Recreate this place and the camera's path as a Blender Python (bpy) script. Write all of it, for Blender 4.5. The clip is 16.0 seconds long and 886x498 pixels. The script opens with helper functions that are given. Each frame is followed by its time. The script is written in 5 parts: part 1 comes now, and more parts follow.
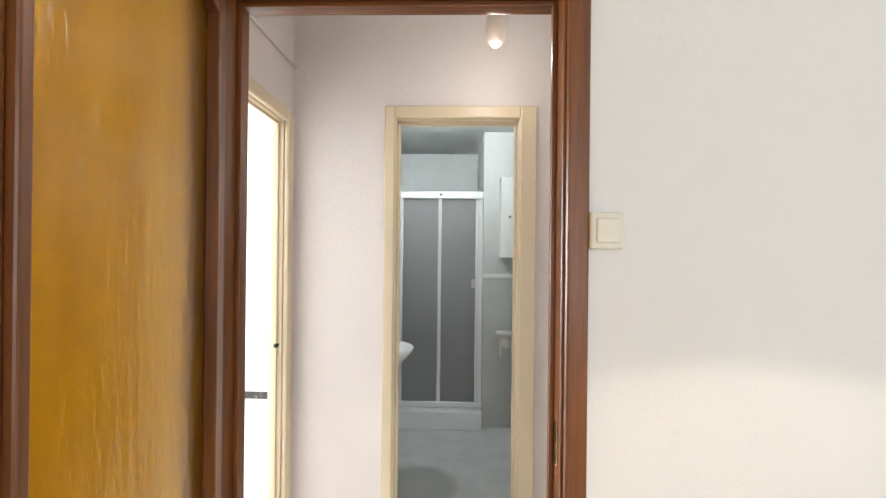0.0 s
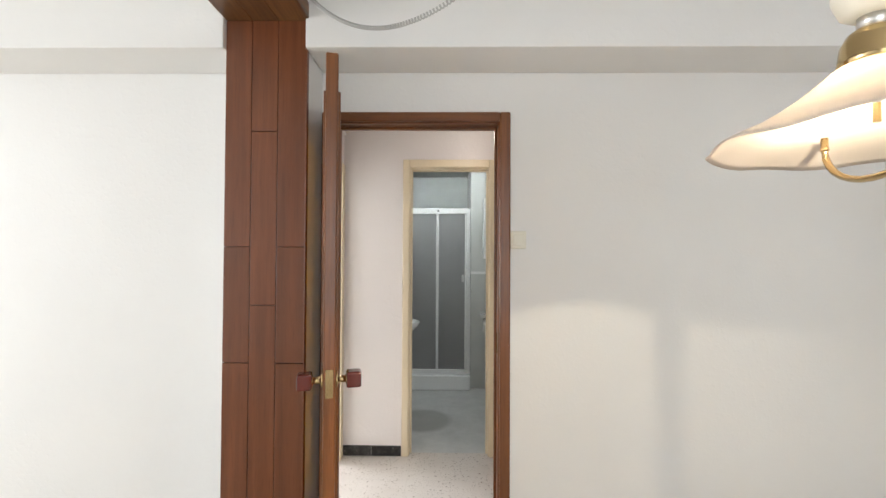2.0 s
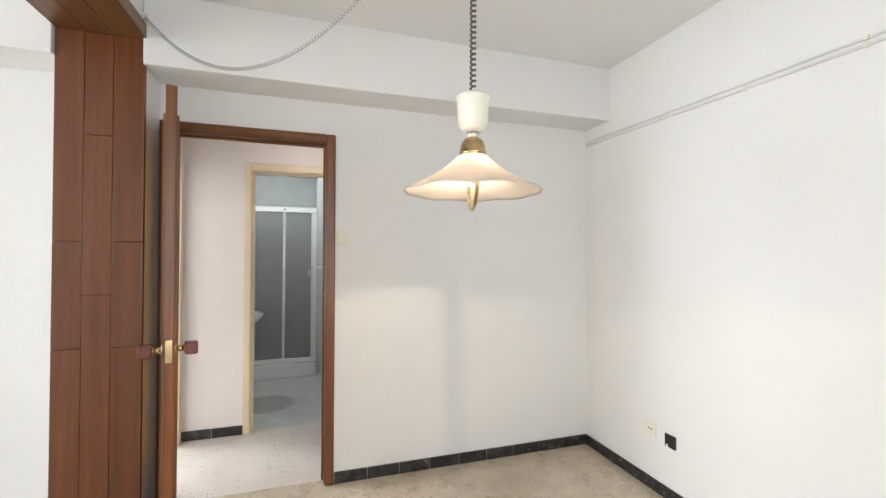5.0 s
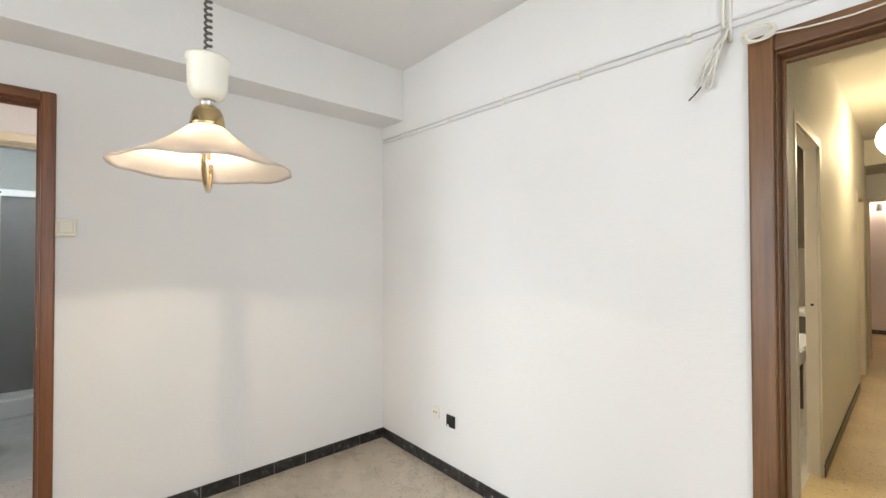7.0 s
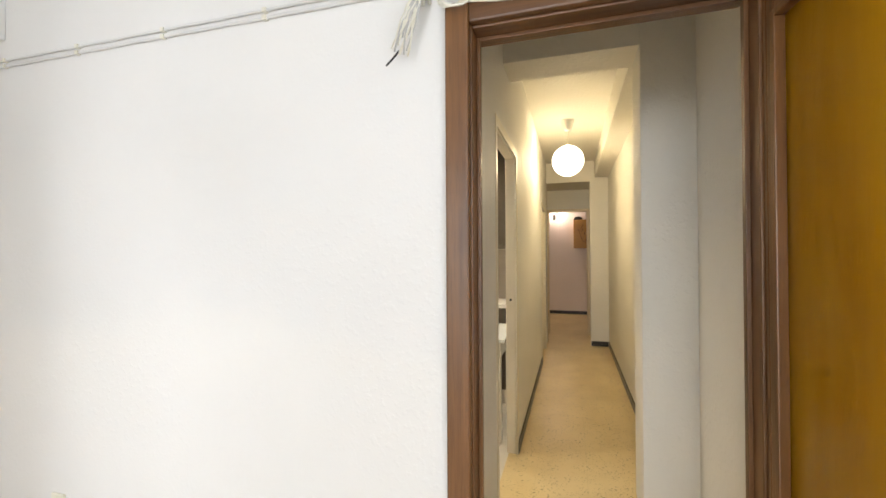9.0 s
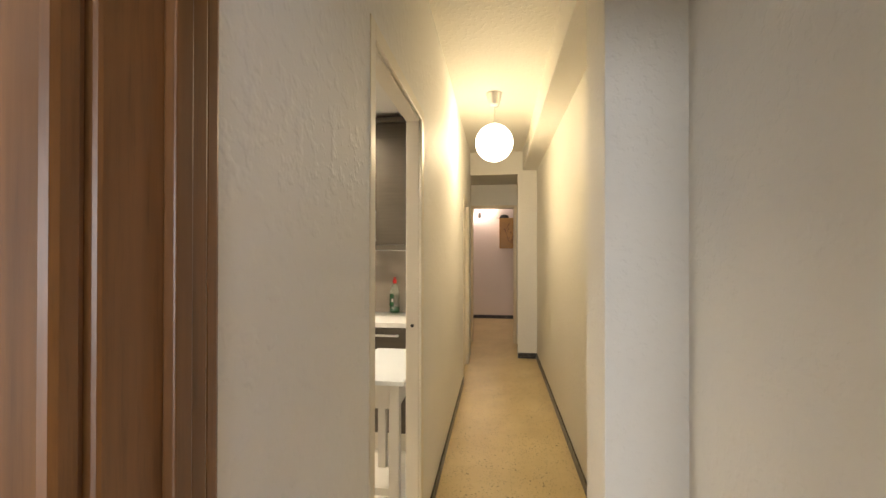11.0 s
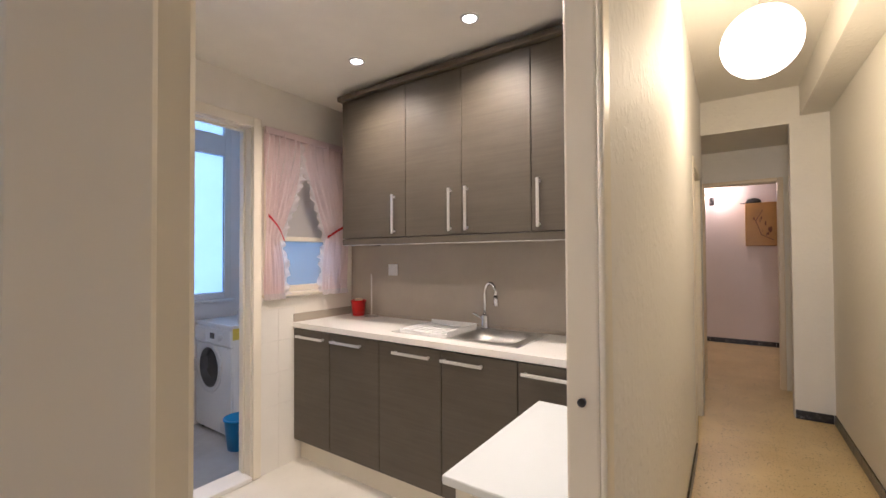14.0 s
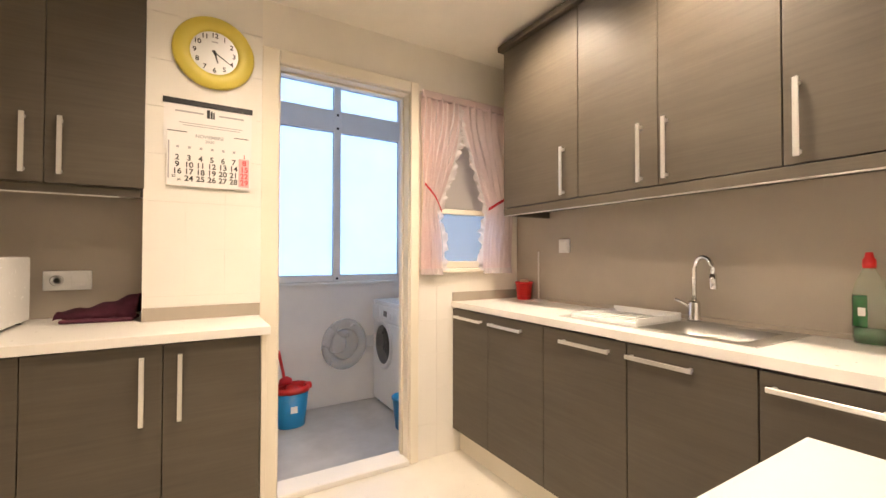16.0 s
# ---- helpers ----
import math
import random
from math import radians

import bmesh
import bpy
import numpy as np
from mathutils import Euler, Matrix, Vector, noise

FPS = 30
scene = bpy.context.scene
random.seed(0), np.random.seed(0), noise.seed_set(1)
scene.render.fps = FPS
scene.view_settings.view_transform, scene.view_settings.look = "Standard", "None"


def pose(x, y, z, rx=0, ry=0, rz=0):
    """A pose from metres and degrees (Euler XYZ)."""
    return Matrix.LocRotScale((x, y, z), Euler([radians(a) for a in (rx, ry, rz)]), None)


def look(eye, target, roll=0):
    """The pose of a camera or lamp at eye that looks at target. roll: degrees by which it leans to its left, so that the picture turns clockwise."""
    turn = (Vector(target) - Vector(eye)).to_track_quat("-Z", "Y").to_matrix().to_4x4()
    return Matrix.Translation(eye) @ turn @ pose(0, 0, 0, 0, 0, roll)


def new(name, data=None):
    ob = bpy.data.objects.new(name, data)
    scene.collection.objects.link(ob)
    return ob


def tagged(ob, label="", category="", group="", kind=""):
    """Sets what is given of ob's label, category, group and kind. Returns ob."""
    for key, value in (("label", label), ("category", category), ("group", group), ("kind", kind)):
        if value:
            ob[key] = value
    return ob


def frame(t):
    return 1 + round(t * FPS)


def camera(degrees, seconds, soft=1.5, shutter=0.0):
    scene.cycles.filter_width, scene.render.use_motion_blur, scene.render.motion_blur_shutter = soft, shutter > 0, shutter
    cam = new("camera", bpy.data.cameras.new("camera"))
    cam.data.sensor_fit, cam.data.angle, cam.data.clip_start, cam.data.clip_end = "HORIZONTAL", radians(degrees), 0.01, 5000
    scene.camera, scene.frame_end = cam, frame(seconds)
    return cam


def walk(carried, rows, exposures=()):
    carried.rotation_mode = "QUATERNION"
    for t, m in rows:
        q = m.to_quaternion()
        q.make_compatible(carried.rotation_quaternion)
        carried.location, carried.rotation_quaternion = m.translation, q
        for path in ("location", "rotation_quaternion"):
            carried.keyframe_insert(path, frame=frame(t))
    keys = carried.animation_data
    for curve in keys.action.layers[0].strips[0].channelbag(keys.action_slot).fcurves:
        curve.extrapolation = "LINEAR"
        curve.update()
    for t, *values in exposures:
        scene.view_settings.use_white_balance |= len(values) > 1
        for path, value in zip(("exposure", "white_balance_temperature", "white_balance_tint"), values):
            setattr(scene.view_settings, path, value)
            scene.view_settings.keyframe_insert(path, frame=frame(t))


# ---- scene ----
cam = camera(93.7, 16.0)

EXPOSURES = [(0, 0.43, 6450, 9), (1.0, 0.38, 6450, 9), (1.7, 0.12, 6500, 9), (2.5, 0.05, 6500, 8), (3.2, 0.12, 6500, 8), (6.0, 0.12, 6450, 9), (7.5, 0.0, 6450, 9), (8.5, 0.18, 6450, 9), (9.5, 0.2, 6450, 10), (12, 0.34, 6200, 15), (13.0, 0.34, 5850, 19), (14.0, 0.2, 5650, 22), (14.5, 0.1, 6150, 21), (15.2, 0.34, 6600, 21), (16, 0.68, 6600, 21)]
PATH = [
    (0, (0.246, -0.969, 1.44), (0.195, 1.03, 1.443), 0.6),
    (0.5, (0.293, -1.244, 1.418), (0.218, 0.755, 1.434), 1.0),
    (1, (0.285, -1.536, 1.403), (0.219, 0.463, 1.429), 0.5),
    (1.5, (0.266, -1.812, 1.405), (0.215, 0.187, 1.436), 0.4),
    (2, (0.26, -2.027, 1.408), (0.229, -0.027, 1.441), 0.3),
    (2.5, (0.288, -2.218, 1.401), (0.295, -0.219, 1.438), 0.2),
    (3, (0.31, -2.376, 1.402), (0.382, -0.377, 1.434), 0.2),
    (3.2, (0.314, -2.418, 1.403), (0.427, -0.421, 1.437), 0.3),
    (5.5, (0.443, -2.616, 1.383), (1.22, -0.774, 1.405), 0.1),
    (6, (0.481, -2.62, 1.374), (1.432, -0.861, 1.399), -0.0),
    (6.5, (0.544, -2.631, 1.363), (1.677, -0.983, 1.389), -0.1),
    (7, (0.633, -2.642, 1.357), (1.954, -1.141, 1.384), -0.1),
    (7.5, (0.742, -2.659, 1.356), (2.248, -1.343, 1.381), -0.2),
    (8, (0.871, -2.659, 1.364), (2.548, -1.569, 1.384), -0.2),
    (8.5, (1.031, -2.637, 1.369), (2.847, -1.798, 1.387), -0.2),
    (9, (1.193, -2.62, 1.367), (3.103, -2.028, 1.385), -0.3),
    (9.5, (1.4, -2.617, 1.378), (3.361, -2.225, 1.388), -0.3),
    (9.7, (1.496, -2.621, 1.384), (3.469, -2.293, 1.395), -0.2),
    (11.8, (2.542, -2.598, 1.406), (4.526, -2.343, 1.416), 0.1),
    (12, (2.655, -2.588, 1.426), (4.632, -2.283, 1.428), 0.1),
    (12.5, (2.832, -2.566, 1.402), (4.775, -2.09, 1.413), -0.0),
    (13, (2.975, -2.532, 1.377), (4.853, -1.844, 1.396), -0.1),
    (13.5, (3.087, -2.496, 1.366), (4.865, -1.581, 1.385), -0.2),
    (14, (3.213, -2.458, 1.327), (4.86, -1.324, 1.361), -0.3),
    (14.5, (3.33, -2.398, 1.293), (4.824, -1.069, 1.327), -0.3),
    (15, (3.404, -2.33, 1.252), (4.742, -0.843, 1.286), -0.2),
    (15.5, (3.489, -2.277, 1.209), (4.661, -0.656, 1.244), -0.0),
    (16, (3.563, -2.228, 1.17), (4.591, -0.513, 1.206), 0.1),
]
walk(cam, [(t, look(eye, target, roll)) for t, eye, target, roll in PATH], EXPOSURES)

# ---- light ----
world = bpy.data.worlds.new("sky")
scene.world = world
world.use_nodes = True
wn = world.node_tree.nodes
sky = wn.new("ShaderNodeTexSky")
sky.sky_type, sky.sun_disc, sky.sun_elevation, sky.sun_rotation = "NISHITA", False, radians(38), radians(200)
wn["Background"].inputs[1].default_value = 0.12
world.node_tree.links.new(sky.outputs[0], wn["Background"].inputs[0])


def lamp(name, kind, m, energy, color, size=0.1, size_y=None):
    d = bpy.data.lights.new(name, kind)
    d.energy, d.color = energy, color
    if kind == "AREA":
        d.shape, d.size, d.size_y = "RECTANGLE", size, size_y or size
    elif kind == "SUN":
        d.angle = size
    else:
        d.shadow_soft_size = size
    if kind == "SPOT":
        d.spot_size, d.spot_blend = radians(150), 0.9
    ob = new(name, d)
    ob.matrix_world = m
    return ob


DAY = (0.91, 0.95, 1.0)
WARM = (1.0, 0.80, 0.50)
lamp("sun", "SUN", look((-20, 26, 22), (0, 0, 0)), 2.5, (1.0, 0.95, 0.88), radians(0.5))
lamp("living_window_light", "AREA", look((-6.05, -1.9, 1.45), (0, -1.9, 1.35)), 185, DAY, 2.6, 2.1)
# fill from the south, added to brighten the dining room; no window known there
lamp("dining_fill_light", "AREA", look((0.9, -3.56, 1.45), (0.9, 0, 1.3)), 30, DAY, 1.9, 1.9)
lamp("side_room_window_light", "AREA", look((-3.35, 1.7, 1.4), (0, 1.7, 1.4)), 170, DAY, 1.5, 1.7)
lamp("laundry_window_light", "AREA", look((4.62, 1.90, 1.85), (4.62, 0, 1.85)), 32, (0.82, 0.91, 1.0), 2.6, 2.6)
lamp("dining_bulb", "POINT", pose(0.89, -1.404, 1.655), 40, (1.0, 0.85, 0.64), 0.007)
# unseen fill under the bathroom ceiling, added to brighten it; no fitting built
lamp("bathroom_fill_light", "POINT", pose(0.05, 1.9, 2.36), 21, (0.90, 0.97, 1.0), 0.03)
lamp("hall_bulb", "POINT", pose(0.397, 0.60, 2.16), 1.6, (1.0, 0.90, 0.82), 0.04)
lamp("sconce_bulb", "POINT", pose(10.66, -2.25, 2.29), 17, (1.0, 0.80, 0.64), 0.04)
lamp("globe_bulb", "POINT", pose(5.573, -2.59, 2.29), 20, (1.0, 0.77, 0.41), 0.15)
# the pair at x 3.75 is assumed, added unseen to light the left side
for dx, dy, power in ((4.81, -0.79, 55), (4.81, -1.51, 60), (3.75, -0.79, 42), (3.75, -1.51, 50)):
    lamp("downlight_beam", "SPOT", pose(dx, dy, 2.385), power, (1.0, 0.84, 0.60), 0.07)

# ---- materials ----


def material(name):
    m = bpy.data.materials.new(name)
    m.use_nodes = True
    n, l = m.node_tree.nodes, m.node_tree.links
    return m, n, l, n["Principled BSDF"]


def texco(n, l, scale=(1, 1, 1), obj=True):
    if obj:
        t = n.new("ShaderNodeTexCoord").outputs["Object"]
    else:
        t = n.new("ShaderNodeNewGeometry").outputs["Position"]
    mp = n.new("ShaderNodeMapping")
    mp.inputs["Scale"].default_value = scale
    l.new(t, mp.inputs[0])
    return mp.outputs[0]


def noise_tex(n, l, co, scale, detail=4, rough=0.55):
    t = n.new("ShaderNodeTexNoise")
    t.inputs["Scale"].default_value, t.inputs["Detail"].default_value, t.inputs["Roughness"].default_value = scale, detail, rough
    l.new(co, t.inputs["Vector"])
    return t.outputs[0]


def ramp(n, l, fac, stops):
    r = n.new("ShaderNodeValToRGB")
    e = r.color_ramp.elements
    while len(e) < len(stops):
        e.new(0.5)
    for el, (p, c) in zip(e, stops):
        el.position, el.color = p, (*c, 1)
    l.new(fac, r.inputs[0])
    return r.outputs[0]


def mixc(n, l, fac, a, b, mode="MIX"):
    m = n.new("ShaderNodeMix")
    m.data_type, m.blend_type = "RGBA", mode
    for sock, v in ((m.inputs[0], fac), (m.inputs[6], a), (m.inputs[7], b)):
        if isinstance(v, (int, float)):
            sock.default_value = v
        elif isinstance(v, tuple):
            sock.default_value = (*v, 1)
        else:
            l.new(v, sock)
    return m.outputs[2]


def bump(n, l, b, height, strength, dist):
    bp = n.new("ShaderNodeBump")
    bp.inputs["Strength"].default_value, bp.inputs["Distance"].default_value = strength, dist
    l.new(height, bp.inputs["Height"])
    l.new(bp.outputs[0], b.inputs["Normal"])


def surface(name, color, rough=0.5, metal=0.0, var=0.06, scale=3.0, grain=60.0, relief=0.05, dist=0.0006, coat=0.0):
    """A painted, plastic, metal or cloth surface: cloudy tone, fine grain, slight relief."""
    m, n, l, b = material(name)
    co = texco(n, l, obj=False)
    lo = tuple(max(0, c * (1 - var)) for c in color)
    hi = tuple(min(1, c * (1 + var * 0.6)) for c in color)
    c = ramp(n, l, noise_tex(n, l, co, scale, 5), [(0.3, lo), (0.7, hi)])
    l.new(c, b.inputs["Base Color"])
    g = noise_tex(n, l, co, grain, 3)
    rr = n.new("ShaderNodeMapRange")
    rr.inputs["To Min"].default_value, rr.inputs["To Max"].default_value = max(0.02, rough - 0.07), min(1, rough + 0.07)
    l.new(g, rr.inputs["Value"])
    l.new(rr.outputs[0], b.inputs["Roughness"])
    b.inputs["Metallic"].default_value = metal
    b.inputs["Coat Weight"].default_value = coat
    if relief:
        bump(n, l, b, g, relief, dist)
    return m


def plaster(name, color, lumps=0.5, lump_scale=42):
    """Painted plaster with the small sprayed lumps of old flats, scuffs and roller marks."""
    m, n, l, b = material(name)
    co = texco(n, l, obj=False)
    broad = noise_tex(n, l, co, 1.3, 5)
    c = ramp(n, l, broad, [(0.3, tuple(x * 0.955 for x in color)), (0.7, color)])
    scuff = noise_tex(n, l, texco(n, l, (2.2, 2.2, 9.0), obj=False), 1.6, 7, 0.7)
    c = mixc(n, l, ramp(n, l, scuff, [(0.60, (0, 0, 0)), (0.80, (0.22, 0.22, 0.22))]), c, tuple(x * 0.86 for x in color))
    l.new(c, b.inputs["Base Color"])
    b.inputs["Roughness"].default_value = 0.62
    h = ramp(n, l, noise_tex(n, l, co, lump_scale, 2), [(0.50, (0, 0, 0)), (0.68, (1, 1, 1))])
    h = mixc(n, l, 0.25, h, noise_tex(n, l, co, 110, 3))
    bump(n, l, b, h, lumps, 0.004)
    return m


def wood(name, dark, light, rough=0.36, along="Z", scale=1.0, coat=0.03, relief=0.12):
    m, n, l, b = material(name)
    sc = {"X": (0.7, 14, 14), "Y": (14, 0.7, 14), "Z": (14, 14, 0.7)}[along]
    co = texco(n, l, tuple(s * scale for s in sc), obj=False)
    g = noise_tex(n, l, co, 2.2, 8, 0.62)
    fine = noise_tex(n, l, co, 11, 5, 0.7)
    c = ramp(n, l, g, [(0.30, dark), (0.72, light)])
    c = mixc(n, l, ramp(n, l, fine, [(0.52, (0, 0, 0)), (0.72, (0.55, 0.55, 0.55))]), c, tuple(x * 0.62 for x in dark))
    rnd = n.new("ShaderNodeObjectInfo")
    hs = n.new("ShaderNodeHueSaturation")
    mr = n.new("ShaderNodeMapRange")
    mr.inputs["To Min"].default_value, mr.inputs["To Max"].default_value = 0.92, 1.08
    l.new(rnd.outputs["Random"], mr.inputs["Value"])
    l.new(mr.outputs[0], hs.inputs["Value"])
    l.new(c, hs.inputs["Color"])
    l.new(hs.outputs[0], b.inputs["Base Color"])
    rr = n.new("ShaderNodeMapRange")
    rr.inputs["To Min"].default_value, rr.inputs["To Max"].default_value = rough - 0.06, rough + 0.14
    l.new(noise_tex(n, l, texco(n, l, obj=False), 7, 4), rr.inputs["Value"])
    l.new(rr.outputs[0], b.inputs["Roughness"])
    b.inputs["Coat Weight"].default_value, b.inputs["Coat Roughness"].default_value = coat, 0.2
    bump(n, l, b, fine, relief, 0.001)
    return m


def terrazzo(name, base, pale, chip, rough=0.24, dirt=0.5):
    m, n, l, b = material(name)
    co = texco(n, l, obj=False)
    c = ramp(n, l, noise_tex(n, l, co, 2.3, 6), [(0.3, base), (0.7, pale)])
    for s, lo, hi, k in ((42, 0.16, 0.22, 0.9), (90, 0.18, 0.26, 0.75)):
        v = n.new("ShaderNodeTexVoronoi")
        v.inputs["Scale"].default_value = s
        wob = n.new("ShaderNodeVectorMath")
        wob.operation = "ADD"
        w2 = n.new("ShaderNodeTexNoise")
        w2.inputs["Scale"].default_value = 40
        l.new(co, w2.inputs["Vector"])
        sc = n.new("ShaderNodeVectorMath")
        sc.operation = "SCALE"
        sc.inputs["Scale"].default_value = 0.03
        l.new(w2.outputs["Color"], sc.inputs[0])
        l.new(co, wob.inputs[0])
        l.new(sc.outputs[0], wob.inputs[1])
        l.new(wob.outputs[0], v.inputs["Vector"])
        spot = ramp(n, l, v.outputs["Distance"], [(lo, (k, k, k)), (hi, (0, 0, 0))])
        where = ramp(n, l, noise_tex(n, l, co, 5.0 + s * 0.05, 4), [(0.44, (0, 0, 0)), (0.52, (1, 1, 1))])
        c = mixc(n, l, mixc(n, l, 1.0, spot, where, "MULTIPLY"), c, chip)
    d = ramp(n, l, noise_tex(n, l, co, 0.9, 8, 0.7), [(0.5, (0, 0, 0)), (0.75, (dirt, dirt, dirt))])
    c = mixc(n, l, d, c, tuple(x * 0.72 for x in base))
    # fine joints of the 30 cm slabs
    br = n.new("ShaderNodeTexBrick")
    br.offset = 0.0
    for k, v in (("Scale", 1.0), ("Mortar Size", 0.0012), ("Brick Width", 0.3), ("Row Height", 0.3), ("Mortar Smooth", 0.3)):
        br.inputs[k].default_value = v
    l.new(co, br.inputs["Vector"])
    j = n.new("ShaderNodeMath")
    j.operation = "MULTIPLY"
    j.inputs[1].default_value = 0.28
    l.new(br.outputs["Fac"], j.inputs[0])
    c = mixc(n, l, j.outputs[0], c, tuple(x * 0.55 for x in base))
    l.new(c, b.inputs["Base Color"])
    rr = n.new("ShaderNodeMapRange")
    rr.inputs["To Min"].default_value, rr.inputs["To Max"].default_value = rough - 0.08, rough + 0.16
    l.new(noise_tex(n, l, co, 6, 6, 0.7), rr.inputs["Value"])
    l.new(rr.outputs[0], b.inputs["Roughness"])
    bump(n, l, b, noise_tex(n, l, co, 9, 4), 0.05, 0.004)
    return m


def marble(name):
    m, n, l, b = material(name)
    co = texco(n, l, obj=False)
    v = noise_tex(n, l, co, 26, 9, 0.72)
    c = ramp(n, l, v, [(0.45, (0.012, 0.011, 0.011)), (0.60, (0.05, 0.046, 0.043)), (0.68, (0.40, 0.37, 0.34))])
    l.new(c, b.inputs["Base Color"])
    b.inputs["Roughness"].default_value = 0.28
    return m


def amber_glass(name):
    """Ripple-cast amber glass: tinted see-through, milky and glossy at once."""
    m, n, l, b = material(name)
    co = texco(n, l, (5, 5, 1.4), obj=False)
    rip = noise_tex(n, l, co, 9, 3)
    tone = ramp(n, l, noise_tex(n, l, texco(n, l, (3, 3, 0.5), obj=False), 2.0, 4), [(0.3, (0.64, 0.40, 0.03)), (0.7, (0.82, 0.57, 0.08))])
    tr = n.new("ShaderNodeBsdfTranslucent")
    tp = n.new("ShaderNodeBsdfTransparent")
    df = n.new("ShaderNodeBsdfRefraction")
    gl = n.new("ShaderNodeBsdfGlossy")
    tp.inputs["Color"].default_value = (1.0, 0.70, 0.06, 1)
    l.new(tone, tr.inputs["Color"])
    l.new(tone, df.inputs["Color"])
    df.inputs["Roughness"].default_value, df.inputs["IOR"].default_value = 0.28, 1.15
    gl.inputs["Roughness"].default_value = 0.14
    bp = n.new("ShaderNodeBump")
    bp.inputs["Strength"].default_value, bp.inputs["Distance"].default_value = 0.5, 0.004
    l.new(rip, bp.inputs["Height"])
    for s in (gl, df, tr):
        l.new(bp.outputs[0], s.inputs["Normal"])
    a = n.new("ShaderNodeMixShader")
    a.inputs[0].default_value = 0.7
    l.new(df.outputs[0], a.inputs[1])
    l.new(tr.outputs[0], a.inputs[2])
    a2 = n.new("ShaderNodeMixShader")
    a2.inputs[0].default_value = 0.2
    l.new(a.outputs[0], a2.inputs[1])
    l.new(tp.outputs[0], a2.inputs[2])
    f = n.new("ShaderNodeFresnel")
    f.inputs["IOR"].default_value = 1.4
    a3 = n.new("ShaderNodeMixShader")
    l.new(f.outputs[0], a3.inputs[0])
    l.new(a2.outputs[0], a3.inputs[1])
    l.new(gl.outputs[0], a3.inputs[2])
    l.new(a3.outputs[0], n["Material Output"].inputs[0])
    return m


def frosted(name, color, rough=0.4, clear=0.15, thin=0.5, gloss=None):
    m, n, l, b = material(name)
    tr = n.new("ShaderNodeBsdfTranslucent")
    tp = n.new("ShaderNodeBsdfTransparent")
    gl = n.new("ShaderNodeBsdfGlossy")
    df = n.new("ShaderNodeBsdfDiffuse")
    co = texco(n, l, obj=False)
    tone = ramp(n, l, noise_tex(n, l, co, 2.5, 4), [(0.3, tuple(c * 0.92 for c in color)), (0.7, color)])
    l.new(tone, tr.inputs["Color"])
    l.new(tone, df.inputs["Color"])
    tp.inputs["Color"].default_value = (*color, 1)
    gl.inputs["Roughness"].default_value = rough * 0.4
    a = n.new("ShaderNodeMixShader")
    a.inputs[0].default_value = thin
    l.new(df.outputs[0], a.inputs[1])
    l.new(tr.outputs[0], a.inputs[2])
    a2 = n.new("ShaderNodeMixShader")
    a2.inputs[0].default_value = clear
    l.new(a.outputs[0], a2.inputs[1])
    l.new(tp.outputs[0], a2.inputs[2])
    f = n.new("ShaderNodeFresnel")
    f.inputs["IOR"].default_value = 1.22
    a3 = n.new("ShaderNodeMixShader")
    if gloss is None:
        l.new(f.outputs[0], a3.inputs[0])
    else:
        a3.inputs[0].default_value = gloss
    l.new(a2.outputs[0], a3.inputs[1])
    l.new(gl.outputs[0], a3.inputs[2])
    l.new(a3.outputs[0], n["Material Output"].inputs[0])
    return m


def glowing(name, color, strength):
    m, n, l, b = material(name)
    b.inputs["Base Color"].default_value = (0.9, 0.88, 0.84, 1)
    b.inputs["Emission Color"].default_value = (*color, 1)
    b.inputs["Emission Strength"].default_value = strength
    b.inputs["Roughness"].default_value = 0.3
    return m


def laminate(name, along="Z"):
    """Dark ash-grained kitchen laminate with a brushed sheen."""
    m, n, l, b = material(name)
    sc = {"X": (1.2, 40, 40), "Y": (40, 1.2, 40), "Z": (40, 40, 1.2), "H": (1.2, 1.2, 40)}[along]
    co = texco(n, l, sc, obj=False)
    g = noise_tex(n, l, co, 2.0, 8, 0.7)
    big = noise_tex(n, l, texco(n, l, (2, 2, 6), obj=False), 1.5, 4)
    c = ramp(n, l, g, [(0.3, (0.078, 0.064, 0.047)), (0.7, (0.108, 0.090, 0.066))])
    c = mixc(n, l, 0.3, c, ramp(n, l, big, [(0.35, (0.070, 0.059, 0.045)), (0.65, (0.118, 0.099, 0.076))]))
    l.new(c, b.inputs["Base Color"])
    b.inputs["Roughness"].default_value = 0.5
    b.inputs["Specular IOR Level"].default_value = 0.4
    bump(n, l, b, g, 0.12, 0.0008)
    return m


M_WALL = plaster("white_plaster", (0.80, 0.79, 0.77), 0.12)
M_WALL_HALL = plaster("pinkish_plaster", (0.78, 0.72, 0.69), 0.2)
M_WALL_COR = plaster("cream_plaster", (0.80, 0.77, 0.70), 0.4, 34)
M_WALL_LUMPY = plaster("lumpy_cream_plaster", (0.80, 0.78, 0.74), 0.6, 26)
M_WALL_END = plaster("rosy_plaster", (0.82, 0.73, 0.69), 0.2)
M_CEIL = plaster("ceiling_paint", (0.80, 0.79, 0.77), 0.15)
M_KWALL = surface("kitchen_wall_paint", (0.82, 0.78, 0.70), 0.4, grain=90, relief=0.05)
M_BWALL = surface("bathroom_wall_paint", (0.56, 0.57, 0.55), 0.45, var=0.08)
M_LWALL = surface("laundry_wall_paint", (0.82, 0.80, 0.79), 0.5, var=0.05)
M_FLOOR = terrazzo("beige_terrazzo", (0.46, 0.385, 0.29), (0.60, 0.53, 0.43), (0.17, 0.115, 0.07))
